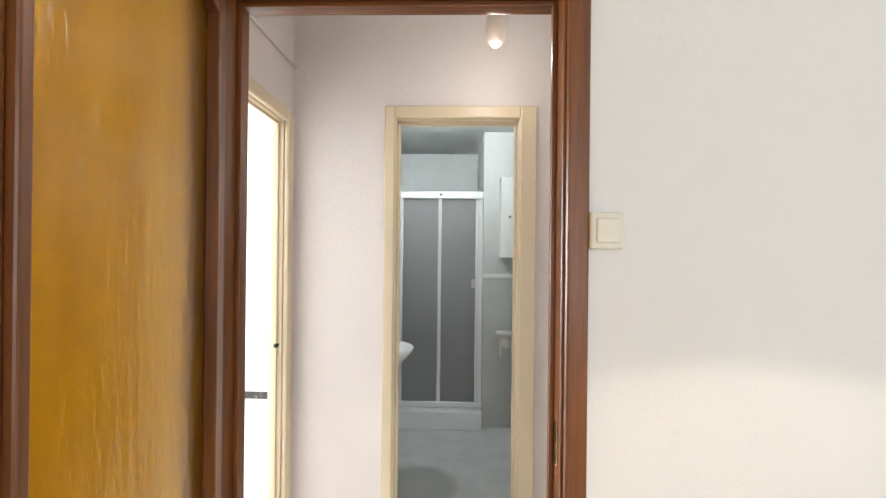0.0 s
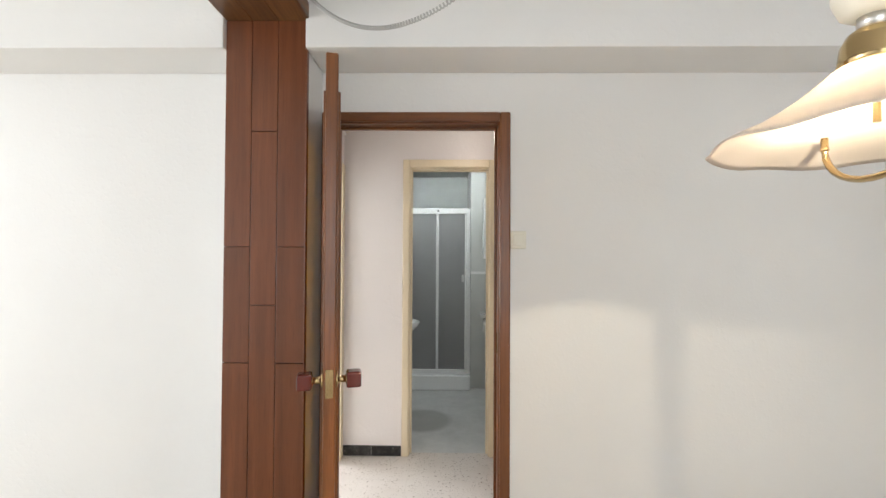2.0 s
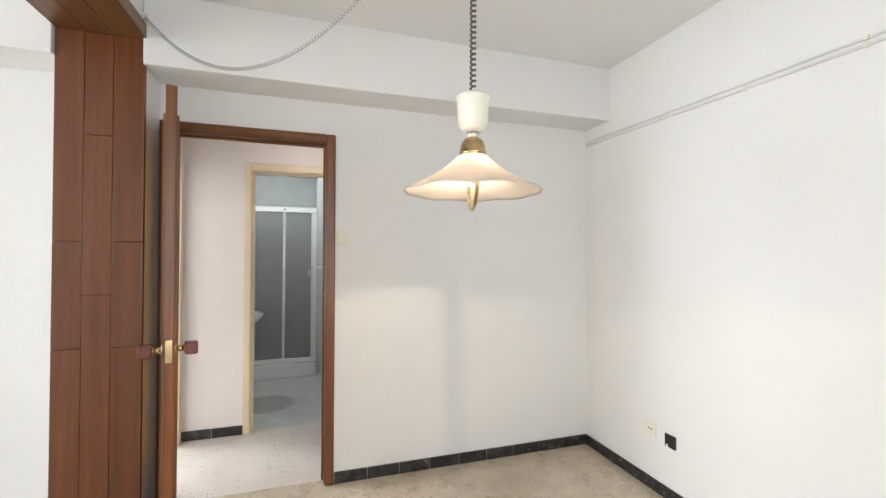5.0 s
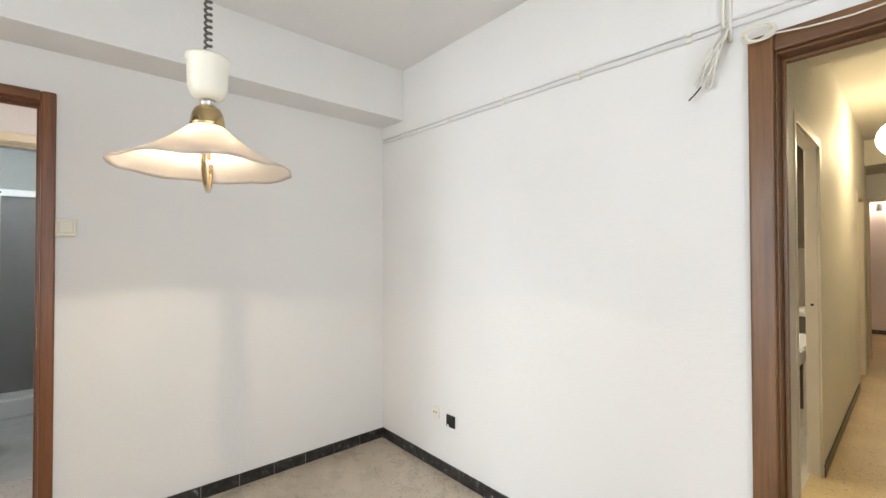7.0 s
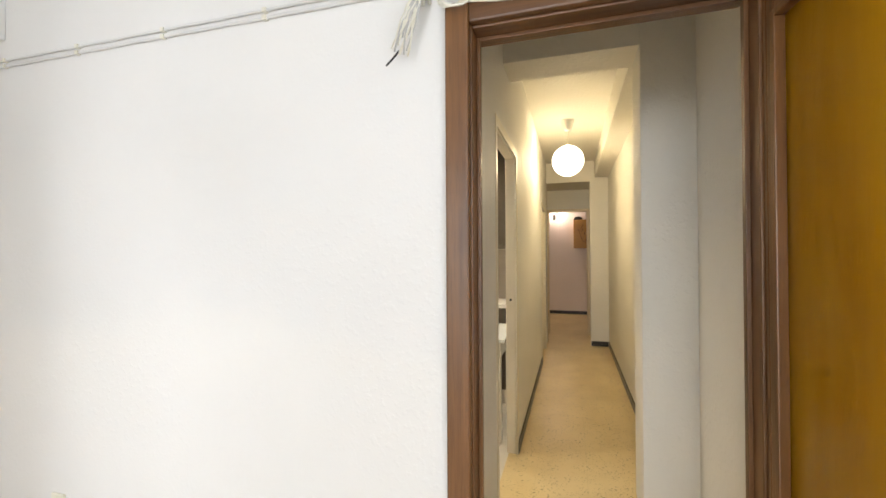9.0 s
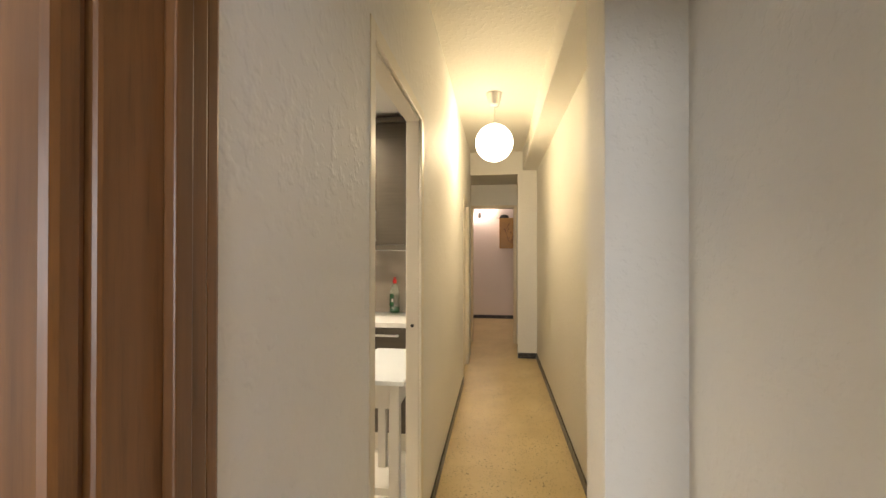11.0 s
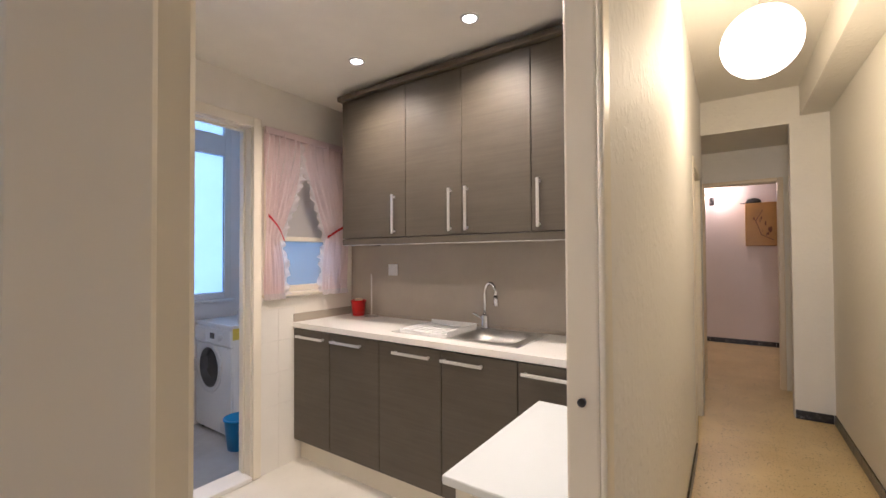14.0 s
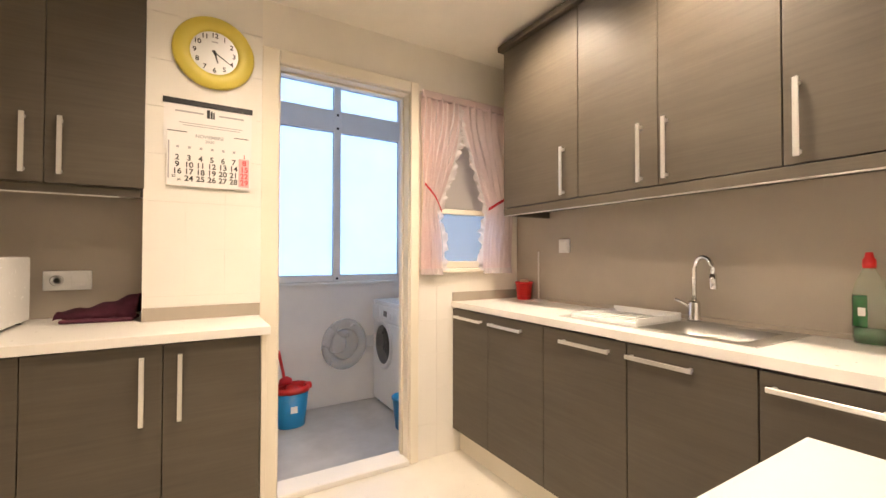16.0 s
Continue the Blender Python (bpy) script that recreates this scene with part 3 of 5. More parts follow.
# skirting of black veined tiles with pale joints
def skirting(name, spans, h=0.07, step=0.197):
    """spans: (axis, fixed, from, to, outward sign) runs of tiles along a wall."""
    ob = thing(name, pose(0, 0, 0), "black veined marble skirting tiles with pale joints", "skirting", kind="structure")
    shared = {}
    for axis, fix, a, b, s in spans:
        n = max(1, round((b - a) / step))
        w = (b - a) / n
        key = (axis, round(w, 3), s)
        if key not in shared:
            t = 0.010 * s
            bm = box((0.0012, 0, 0), (w - 0.0012, t, h), 0.0012) if axis == "x" else box((0, 0.0012, 0), (t, w - 0.0012, h), 0.0012)
            me = bpy.data.meshes.new("skirting_tile")
            bm.to_mesh(me)
            bm.free()
            me.materials.append(M_MARBLE)
            shared[key] = me
        for i in range(n):
            tile = new("skirting_tile", shared[key])
            tile.parent = ob
            tile.location = (a + i * w, fix, 0.0005) if axis == "x" else (fix, a + i * w, 0.0005)
        g = boxes(((a, fix, 0), (b, fix + 0.007 * s, h - 0.002))) if axis == "x" else boxes(((fix, a, 0), (fix + 0.007 * s, b, h - 0.002)))
        part("joint_backing", g, M_GROUT, ob)
    return ob


# ---- doors, casings ----
def doorcase(name, wide_from, wide_to, top, inner_from, inner_to, inner_top, face, depth, axis, mat, mat_h, label, proud=0.018, both=True, stops=True):
    """Posts and head lining an opening: a jamb through the wall and flat casings on its faces. axis: the direction along the wall."""
    ob = thing(name, pose(0, 0, 0), label, "door frame", kind="structure")
    lo, hi = face, face + depth

    def bar(part_name, a0, a1, z0, z1, d0, d1, m, bev=0.004):
        d0, d1 = min(d0, d1), max(d0, d1)
        if axis == "x":
            part(part_name, box((a0, d0, z0), (a1, d1, z1), bev), m, ob)
        else:
            part(part_name, box((d0, a0, z0), (d1, a1, z1), bev), m, ob)

    sg = 1 if depth > 0 else -1
    f0, f1 = lo - proud * sg, hi + proud * sg
    mid0, mid1 = lo + 0.002 * sg, hi - 0.002 * sg
    bar("jamb", inner_from - 0.03, inner_from, 0, inner_top + 0.03, mid0, mid1, mat)
    bar("jamb", inner_to, inner_to + 0.03, 0, inner_top + 0.03, mid0, mid1, mat)
    bar("head_jamb", inner_from, inner_to, inner_top, inner_top + 0.03, mid0, mid1, mat_h)
    for p, q in ((f0, mid0),) + (((mid1, f1),) if both else ()):
        bar("casing", wide_from, inner_from - 0.006, 0, top, p, q, mat, 0.007)
        bar("casing", inner_to + 0.006, wide_to, 0, top, p, q, mat, 0.007)
        bar("head_casing", inner_from - 0.006, inner_to + 0.006, inner_top + 0.006, top, p, q, mat_h, 0.007)
    if not stops:
        return ob
    stop = 0.012
    c = (lo + hi) / 2
    bar("stop", inner_from, inner_from + stop, 0, inner_top, c, c + 0.02 * sg, mat, 0.002)
    bar("stop", inner_to - stop, inner_to, 0, inner_top, c, c + 0.02 * sg, mat, 0.002)
    bar("head_stop", inner_from + stop, inner_to - stop, inner_top - stop, inner_top, c, c + 0.02 * sg, mat_h, 0.002)
    return ob


dc1 = doorcase("door_frame_1", -0.367, 0.555, 2.11, -0.303, 0.497, 2.057, 0.0, 0.12, "x", M_WOOD, M_WOOD_H, "red-brown varnished wooden door frame")
part("strike_plate", box((0.4945, 0.02, 0.93), (0.4965, 0.045, 1.03), 0.0006), M_BRASS, dc1, "worn brass strike plate")
dc2 = doorcase("door_frame_2", -3.115, -2.274, 2.085, -3.05, -2.35, 2.014, 2.357, 0.113, "y", M_WOOD_E, M_WOOD_Y, "brown varnished wooden door frame with screw holes", 0.024)
doorcase("door_frame_3", -0.071, 0.615, 2.09, -0.017, 0.535, 2.027, 0.915, 0.085, "x", M_CREAM, M_CREAM, "cream painted bathroom door frame")
dc4 = doorcase("door_frame_4", 0.125, 0.885, 2.045, 0.18, 0.815, 1.985, -0.494, -0.04, "y", M_CREAM, M_CREAM, "cream painted bedroom door frame")
dc5 = thing("door_frame_5", pose(0, 0, 0), "cream painted kitchen door frame, flush with the wall", "door frame", kind="structure")
part("jamb", box((3.282, -2.245, 0), (3.312, -2.187, 2.035), 0.004), M_CREAMPALE, dc5)
part("jamb", box((4.035, -2.252, 0), (4.063, -2.187, 2.035), 0.006), M_CREAMPALE, dc5)
part("head_jamb", box((3.312, -2.250, 2.005), (4.035, -2.187, 2.035), 0.004), M_CREAMPALE, dc5)
part("casing", box((3.240, -2.264, 0), (3.288, -2.2462, 2.064), 0.003), M_CREAMPALE, dc5)
part("casing", box((4.041, -2.264, 0), (4.095, -2.2532, 2.064), 0.003), M_CREAMPALE, dc5)
part("head_casing", box((3.288, -2.264, 2.012), (4.041, -2.2512, 2.064), 0.003), M_CREAMPALE, dc5)
part("edge_bead", tube([(4.037, -2.2585, 0.001), (4.037, -2.2585, 1.0), (4.037, -2.2585, 2.01)], 0.0065, 10), M_CREAMPALE, dc5, "", True)
latch = part("latch_pin", moved(lathe([(0, 0), (0.005, 0.0), (0.005, 0.010), (0.008, 0.011), (0.008, 0.017), (0, 0.018)], 14), pose(4.034, -2.222, 1.045, 0, -90, 0)), M_BLACK, dc5, "dark metal latch stud", True)
doorcase("door_frame_6", 6.49, 7.31, 2.0, 6.56, 7.24, 1.94, -2.26, 0.06, "x", M_CREAMPALE, M_CREAMPALE, "cream painted door frame in the corridor", 0.008, both=False)
dc7 = doorcase("door_frame_7", 3.828, 4.668, 2.17, 3.915, 4.608, 2.10, -0.10, 0.12, "x", M_CREAMPALE, M_CREAMPALE, "cream painted balcony door frame", 0.02)
part("threshold", box((3.915, -0.125, 0.0), (4.608, 0.025, 0.03), 0.006), M_TOP, dc7, "white stone threshold")

doorcase("door_frame_8", -2.905, -2.205, 2.085, -2.858, -2.252, 2.04, 8.45, 0.08, "y", M_CREAM, M_CREAM, "honey-coloured painted frame of the low lobby doorway", 0.012, stops=False)
far_door = thing("door_3", pose(6.56, -2.225, 0), "closed cream painted corridor door", "door", kind="structure")
part("door_leaf", box((0.014, 0, 0.005), (0.666, 0.035, 1.925), 0.003), M_CREAMPALE, far_door)


def glazed_door(name, m, width, height, mat_s, mat_r, label, s=0.066):
    """A leaf with stiles, rails and one tall amber pane, hinged at the local origin, reaching along +x."""
    ob = thing(name, m, label, "door", kind="structure")
    t = 0.04
    part("stile", box((0, 0, 0.006), (s, t, height), 0.005), mat_s, ob)
    part("stile", box((width - s, 0, 0.006), (width, t, height), 0.005), mat_s, ob)
    part("top_rail", box((s, 0.001, height - 0.10), (width - s, t - 0.001, height), 0.003), mat_r, ob)
    part("bottom_rail", box((s, 0.001, 0.006), (width - s, t - 0.001, 0.30), 0.003), mat_r, ob)
    pane = part("pane", box((s - 0.004, 0.016, 0.296), (width - s + 0.004, 0.022, height - 0.096)), M_AMBER, ob, "rippled amber glass pane")
    for y0, y1 in ((-0.008, 0.016), (0.022, t + 0.008)):
        part("glazing_bead", boxes(((s, y0, 0.30), (s + 0.018, y1, height - 0.10)), ((width - s - 0.018, y0, 0.30), (width - s, y1, height - 0.10)), ((s + 0.018, y0, 0.30), (width - s - 0.018, y1, 0.318)), ((s + 0.018, y0, height - 0.118), (width - s - 0.018, y1, height - 0.10)), bevel=0.003), mat_s, ob)
    if s > 0.04:
        part("lock_plate", box((width - 0.001, 0.008, 0.955), (width + 0.0025, 0.032, 1.045), 0.001), M_BRASS, ob, "worn brass lock plate")
        for sg in (-1, 1):
            y = 0 if sg < 0 else t
            prof = [(0, 0), (0.026, 0), (0.026, 0.004), (0.013, 0.008), (0.011, 0.03), (0.016, 0.032), (0.016, 0.036), (0, 0.036)]
            part("knob_rose", moved(lathe(prof, 18), pose(width - 0.05, y, 1.0, 90 if sg < 0 else -90, 0, 0)), M_BRASS, ob, "brass knob rose", True)
            k = moved(box((-0.026, -0.026, 0), (0.026, 0.026, 0.048), 0.007), pose(width - 0.05, y + sg * 0.034, 1.0, 90 if sg < 0 else -90, 0, 0))
            part("knob", k, M_KNOB, ob, "square oxblood-coloured knob")
    return ob


glazed_door("door_1", pose(-0.325, -0.027, 0, 0, 0, -74.8), 0.714, 2.06, M_WOOD, M_WOOD_H, "open red-brown wooden door with a tall amber glass pane")
glazed_door("door_2", pose(2.335, -3.055, 0, 0, 0, 184), 0.68, 2.005, M_WOOD_E, M_WOOD_E, "open brown wooden door with a tall amber glass pane", 0.032)

# panelled lining of the wide opening
lining = thing("opening_lining", pose(0, 0, 0), "red-brown wooden panelling lining the wide opening", "panelling", kind="structure")
part("backing", boxes(((-0.722, -0.222, 0), (-0.368, -0.217, 2.455)), ((-0.722, -3.4, 2.449), (-0.368, -0.222, 2.455))), M_GROOVE, lining)
for (x0, x1), cuts in (((-0.724, -0.607), (0, 0.94, 1.443, 2.436)), ((-0.607, -0.492), (0, 1.19, 1.947, 2.436)), ((-0.492, -0.366), (0, 0.94, 1.443, 2.436))):
    for a, b in zip(cuts, cuts[1:]):
        part("panel_board", box((x0 + 0.0015, -0.236, a + 0.0015), (x1 - 0.0015, -0.222, b - 0.0015), 0.0015), M_PANEL, lining)
    part("soffit_board", box((x0 + 0.0015, -3.4, 2.436), (x1 - 0.0015, -0.222, 2.449), 0.0015), M_WOOD_Y, lining)
part("edge_trim", box((-0.370, -3.4, 2.43), (-0.352, -0.232, 2.50), 0.004), M_WOOD_Y, lining)
part("edge_trim", box((-0.370, -0.238, 0), (-0.364, -0.214, 2.43), 0.002), M_PANEL, lining)

skirting("skirting_1", [("x", 0, 0.557, 2.357, -1), ("y", 2.357, -2.272, -0.012, -1), ("y", 2.357, -3.6, -3.118, -1)])
skirting("skirting_2", [("x", 0.915, -0.494, -0.073, -1), ("x", 0.915, 0.617, 1.2, -1)])
skirting("skirting_3", [("x", 2.95, -3.5, -0.61, -1)])
skirting("skirting_4", [("x", -2.26, 4.04, 6.48, -1), ("x", -3.127, 3.78, 7.62, 1), ("y", 7.62, -3.115, -2.885, -1), ("y", 10.8, -3.99, -1.21, -1)])


# ---- dining room ----
def pendant_lamp():
    x, y = 0.89, -1.404
    ob = thing("pendant_lamp", pose(x, y, 0), "lit pendant lamp with a wavy opal glass shade and brass cap", "lamp")
    part("cord", coil(lambda t: (0, 0, 1.872 + t * 0.778), 0.008, 0.0036, 46), M_CORD, ob, "dark coiled cord", True)
    part("hook", tube([(0, 0, 2.66), (0.006, 0, 2.645), (0.004, 0.002, 2.63)], 0.004), M_BRASS, ob)
    part("pulley_cup", lathe([(0, 1.770), (0.024, 1.767), (0.038, 1.777), (0.0475, 1.801), (0.0495, 1.866), (0.0540, 1.875), (0.0525, 1.881), (0.046, 1.874), (0.012, 1.872), (0, 1.872)], 32), M_WHITEPL, ob, "ivory plastic pulley cup", True)
    part("neck", lathe([(0, 1.75), (0.019, 1.75), (0.019, 1.77), (0, 1.77)], 20), M_STEEL, ob, "", True)
    part("cap", lathe([(0, 1.755), (0.016, 1.754), (0.030, 1.744), (0.038, 1.728), (0.041, 1.705), (0.043, 1.694), (0.038, 1.694), (0, 1.70)], 32), M_BRASS, ob, "polished brass cap", True)

    def wave(a, t):
        k = max(0.0, t - 0.35) / 0.65
        return 0.006 * k * abs(math.cos(4 * a)), 0.003 * k * k * math.cos(8 * a)

    prof = [(0.036, 1.700), (0.050, 1.690), (0.070, 1.672), (0.095, 1.651), (0.125, 1.630), (0.155, 1.612), (0.180, 1.600), (0.200, 1.590), (0.209, 1.583)]
    sh = lathe(prof, 64, wave)
    caps = [f for f in sh.faces if len(f.verts) > 4]
    bmesh.ops.delete(sh, geom=caps, context="FACES_ONLY")
    bmesh.ops.solidify(sh, geom=sh.faces, thickness=0.003)
    part("shade", sh, M_SHADE, ob, "wavy-edged opal glass shade", True)
    d = Vector((0.346, 1.227, 0)).normalized()
    pts = []
    for i in range(15):
        a = math.pi * (1.0 + i / 14)
        pts.append(d * (0.125 * math.cos(a)) + Vector((0, 0, 1.598 + 0.070 * math.sin(a))))
    pts = [pts[0] + Vector((0, 0, 0.022))] + pts + [pts[-1] + Vector((0, 0, 0.022))]
    part("pull_ring", tube(pts, 0.0055, 8), M_BRASS, ob, "curved brass pull handle", True)
    part("pull_stem", tube([(0.004, 0, 1.69), (0.004, 0, 1.61)], 0.005), M_BRASS, ob)
    for s in (-1, 1):
        p = d * 0.125 * s
        part("finial", moved(lathe([(0, -0.007), (0.006, -0.004), (0.007, 0), (0.005, 0.005), (0, 0.007)], 12), pose(p.x, p.y, 1.600)), M_BRASS, ob, "", True)
    return ob


pendant_lamp()


def sag(p, q, drop):
    p, q = Vector(p), Vector(q)
    return lambda t: p.lerp(q, t) - Vector((0, 0, drop * 4 * t * (1 - t)))


flex = thing("ceiling_flex", pose(-0.36, -0.27, 2.53), "pale coiled flex sagging from the wall to the ceiling hook", "cable")
base = Vector((-0.36, -0.27, 2.53))
f0 = sag((-0.36, -0.27, 2.535), (0.86, -1.38, 2.64), 0.44)
part("flex", coil(lambda t: Vector(f0(t)) - base, 0.006, 0.0026, 120, 7), M_CABLE, flex, "", True)
part("clip", box((-0.02, -0.005, -0.015), (0.01, 0.012, 0.02), 0.004), M_WHITEPL, flex)

sw = thing("light_switch", pose(0.592, 0, 1.487), "square ivory surface light switch on the wall", "switch")
part("plate", box((-0.038, -0.026, -0.042), (0.038, 0, 0.042), 0.006), M_WHITEPL, sw)
part("rocker", box((-0.026, -0.031, -0.028), (0.026, -0.024, 0.028), 0.004), M_WHITEPL, sw)

so = thing("wall_socket", pose(2.357, -0.615, 0.357), "white two-pin wall socket", "socket")
part("plate", box((-0.009, -0.038, -0.038), (0, 0.038, 0.038), 0.003), M_WHITEPL, so)
for dy in (-0.011, 0.011):
    part("pin_hole", moved(lathe([(0, 0), (0.005, 0), (0.005, 0.002), (0, 0.002)], 12), pose(-0.0095, dy, 0, 0, -90, 0)), M_BLACK, so)
bx = thing("wall_box", pose(2.357, -0.757, 0.338), "black square junction box cover on the wall", "junction box")
part("cover", box((-0.010, -0.036, -0.036), (0, 0.036, 0.036), 0.002), M_BLACK, bx)
part("nick", box((-0.0115, 0.012, -0.034), (-0.009, 0.026, -0.022), 0.001), M_WHITEPL, bx, "chipped pale corner")

for k, dz in enumerate((0.0, -0.026)):
    cb = thing("wall_cable", pose(2.35, 0, 0), "grey painted cable clipped along the wall", "cable", "pair of wall cables")
    pts = [(0, -0.012 - 0.065 * i, 2.216 + dz - 0.0143 * i * 0.065 * 1.15 + 0.001 * math.sin(i * 1.7 + k)) for i in range(54)]
    part("cable", tube(pts, 0.0055, 6), M_CABLEPAINT, cb, "", True)
    for i in range(4, 54, 7):
        part("clip", box((-0.010, pts[i][1] - 0.008, pts[i][2] - 0.008), (0.007, pts[i][1] + 0.008, pts[i][2] + 0.008), 0.002), M_WHITEPL, cb)

for k, (yy, rr) in enumerate(((-2.205, 0.006), (-2.225, 0.005))):
    dn = thing("cable_drop", pose(2.345, yy, 2.0), "pale cable dropping from the ceiling", "cable", "cables beside the door")
    part("cable", tube([(0, 0.004 * math.sin(i), 0.10 + i * 0.056) for i in range(11)], rr, 6), M_WHITEPL, dn, "", True)

rng = random.Random(4)
bun = thing("wire_bundle", pose(2.33, -2.215, 2.10), "loose bundle of pale wires hanging beside the door head", "wires")
for i in range(18):
    ex, ez = 0.072 + rng.uniform(-0.022, 0.022), -0.14 + rng.uniform(-0.02, 0.045)
    pts = []
    for j in range(10):
        t = j / 9
        pts.append((-0.012 - 0.02 * math.sin(math.pi * t) - rng.uniform(0, 0.004), ex * t ** 1.4 + 0.012 * math.sin(math.pi * t + i), ez * t + 0.04 * (1 - t) + rng.uniform(-0.003, 0.003)))
    part("wire", tube(pts, 0.0028, 5), M_WHITEPL if i % 3 else M_CABLE, bun, "", True)
part("wire_tip", tube([(-0.015, 0.075, -0.14), (-0.02, 0.095, -0.165), (-0.018, 0.115, -0.18)], 0.003, 5), M_BLACK, bun, "bare dark wire end")
cl = thing("cable_coil", pose(2.315, -2.31, 2.075), "small coil of white cable on the door head", "cable")
for i in range(5):
    a0 = i * 0.7
    part("loop", tube([(-0.012 + 0.006 * math.sin(a0 + 3 * a), (0.034 + 0.003 * i) * math.cos(a), (0.020 + 0.002 * i) * math.sin(a) + 0.006) for a in (2 * math.pi * j / 20 for j in range(21))], 0.0032, 5), M_WHITEPL, cl, "", True)
hw = thing("head_wire", pose(2.32, -2.33, 2.07), "thin white wire strung along the door head", "cable")
part("wire", tube([(0.0 - 0.002 * (i % 2), -0.05 * i, 0.004 - 0.030 * math.sin(math.pi * i / 9) + 0.002 * i) for i in range(15)], 0.003, 5), M_WHITEPL, hw, "", True)

# ---- hall and bathroom ----
hp = thing("hall_conduit", pose(-0.486, 0, 0), "white painted conduit on the hall wall", "conduit")
part("pipe", tube([(0, 0.13 + 0.1 * i, 2.27 + 0.002 * math.sin(i)) for i in range(9)], 0.008, 6), M_WALL_HALL, hp, "", True)
hb = thing("hall_pendant", pose(0.397, 0.60, 2.6), "white glass ceiling bulb holder", "lamp")
part("flex", tube([(0, 0, 0), (0, 0, -0.22)], 0.004), M_WHITEPL, hb)
part("holder", lathe([(0, -0.21), (0.014, -0.21), (0.018, -0.26), (0, -0.26)], 16), M_CORD, hb, "", True)
part("globe", lathe([(0, -0.255), (0.02, -0.258), (0.036, -0.285), (0.042, -0.33), (0.034, -0.37), (0.015, -0.392), (0, -0.395)], 24), M_SHADE, hb, "pale opal glass", True)

shw = thing("shower_enclosure", pose(0, 2.42, 0), "white framed shower enclosure with grey obscured panels", "shower")
part("tray", box((-0.53, -0.085, 0.0), (0.483, 0.76, 0.155), 0.012), M_WHITE, shw, "white shower tray")
part("bottom_rail", box((-0.53, -0.015, 0.157), (0.483, 0.035, 0.20), 0.004), M_ALU, shw)
part("top_rail", box((-0.53, -0.015, 1.857), (0.483, 0.035, 1.915), 0.004), M_ALU, shw)
for xa, xb, yy in ((0.443, 0.483, 0.0), (0.118, 0.146, 0.0), (-0.20, -0.168, 0.0), (-0.53, -0.50, 0.0), (0.425, 0.441, 0.014)):
    part("post", box((xa, yy - 0.012, 0.2), (xb, yy + 0.022, 1.857), 0.004), M_ALU, shw)
for xa, xb in ((-0.51, -0.185), (-0.185, 0.13), (0.13, 0.445)):
    part("panel", box((xa, 0.006, 0.2), (xb, 0.010, 1.857)), M_SHOWER, shw, "grey obscured panel")
part("handle", box((0.39, -0.012, 1.13), (0.42, 0.004, 1.20), 0.004), M_GREYWH, shw)
part("catch", box((0.13, -0.02, 1.88), (0.15, -0.014, 1.895), 0.001), M_BLACK, shw)

bs = thing("washbasin", pose(-0.262, 1.60, 0), "white ceramic pedestal washbasin", "washbasin")
ov = lathe([(0, 0.68), (0.10, 0.69), (0.20, 0.74), (0.26, 0.80), (0.275, 0.83), (0.262, 0.835), (0.24, 0.82), (0.18, 0.76), (0.08, 0.72), (0, 0.715)], 40)
part("bowl", moved(ov, Matrix.Diagonal((0.97, 0.82, 1, 1))), M_WHITE, bs, "", True)
part("pedestal", lathe([(0, 0), (0.11, 0), (0.10, 0.03), (0.07, 0.2), (0.065, 0.55), (0.09, 0.70), (0, 0.70)], 28), M_WHITE, bs, "", True)
part("tap", tube([(-0.18, 0, 0.83), (-0.18, 0, 0.90), (-0.15, 0, 0.92), (-0.08, 0, 0.91)], 0.012), M_CHROME, bs, "chrome basin tap", True)

wc = thing("bathroom_cabinet", pose(0.685, 2.42, 1.70), "small white wall cabinet with a round knob", "cabinet")
part("body", box((-0.07, -0.10, -0.32), (0.052, 0, 0.32), 0.004), M_WHITE, wc)
part("door", box((-0.07, -0.118, -0.318), (0.052, -0.102, 0.318), 0.004), M_WHITE, wc)
part("knob", moved(lathe([(0, 0), (0.006, 0), (0.006, 0.01), (0.013, 0.016), (0.010, 0.026), (0, 0.028)], 16), pose(0.0, -0.118, 0.0, 90, 0, 0)), M_CHROME, wc, "chrome knob", True)
structure("dado_strip", box((0.487, 2.408, 1.215), (0.74, 2.42, 1.245), 0.003), M_WHITE, "white dado strip on the bathroom wall", "trim")
tp = thing("paper_holder", pose(0.74, 2.15, 0.80), "grey toilet paper holder with a torn sheet", "paper holder")
part("cover", box((-0.17, -0.06, -0.005), (0, 0.06, 0.03), 0.01), M_GREYWH, tp)
part("roll", moved(lathe([(0, -0.05), (0.04, -0.05), (0.04, 0.05), (0, 0.05)], 20), pose(-0.10, 0, -0.045, 90, 0, 0)), M_PAPER, tp, "", True)
part("sheet", box((-0.139, -0.048, -0.15), (-0.137, 0.048, -0.045)), M_PAPER, tp)

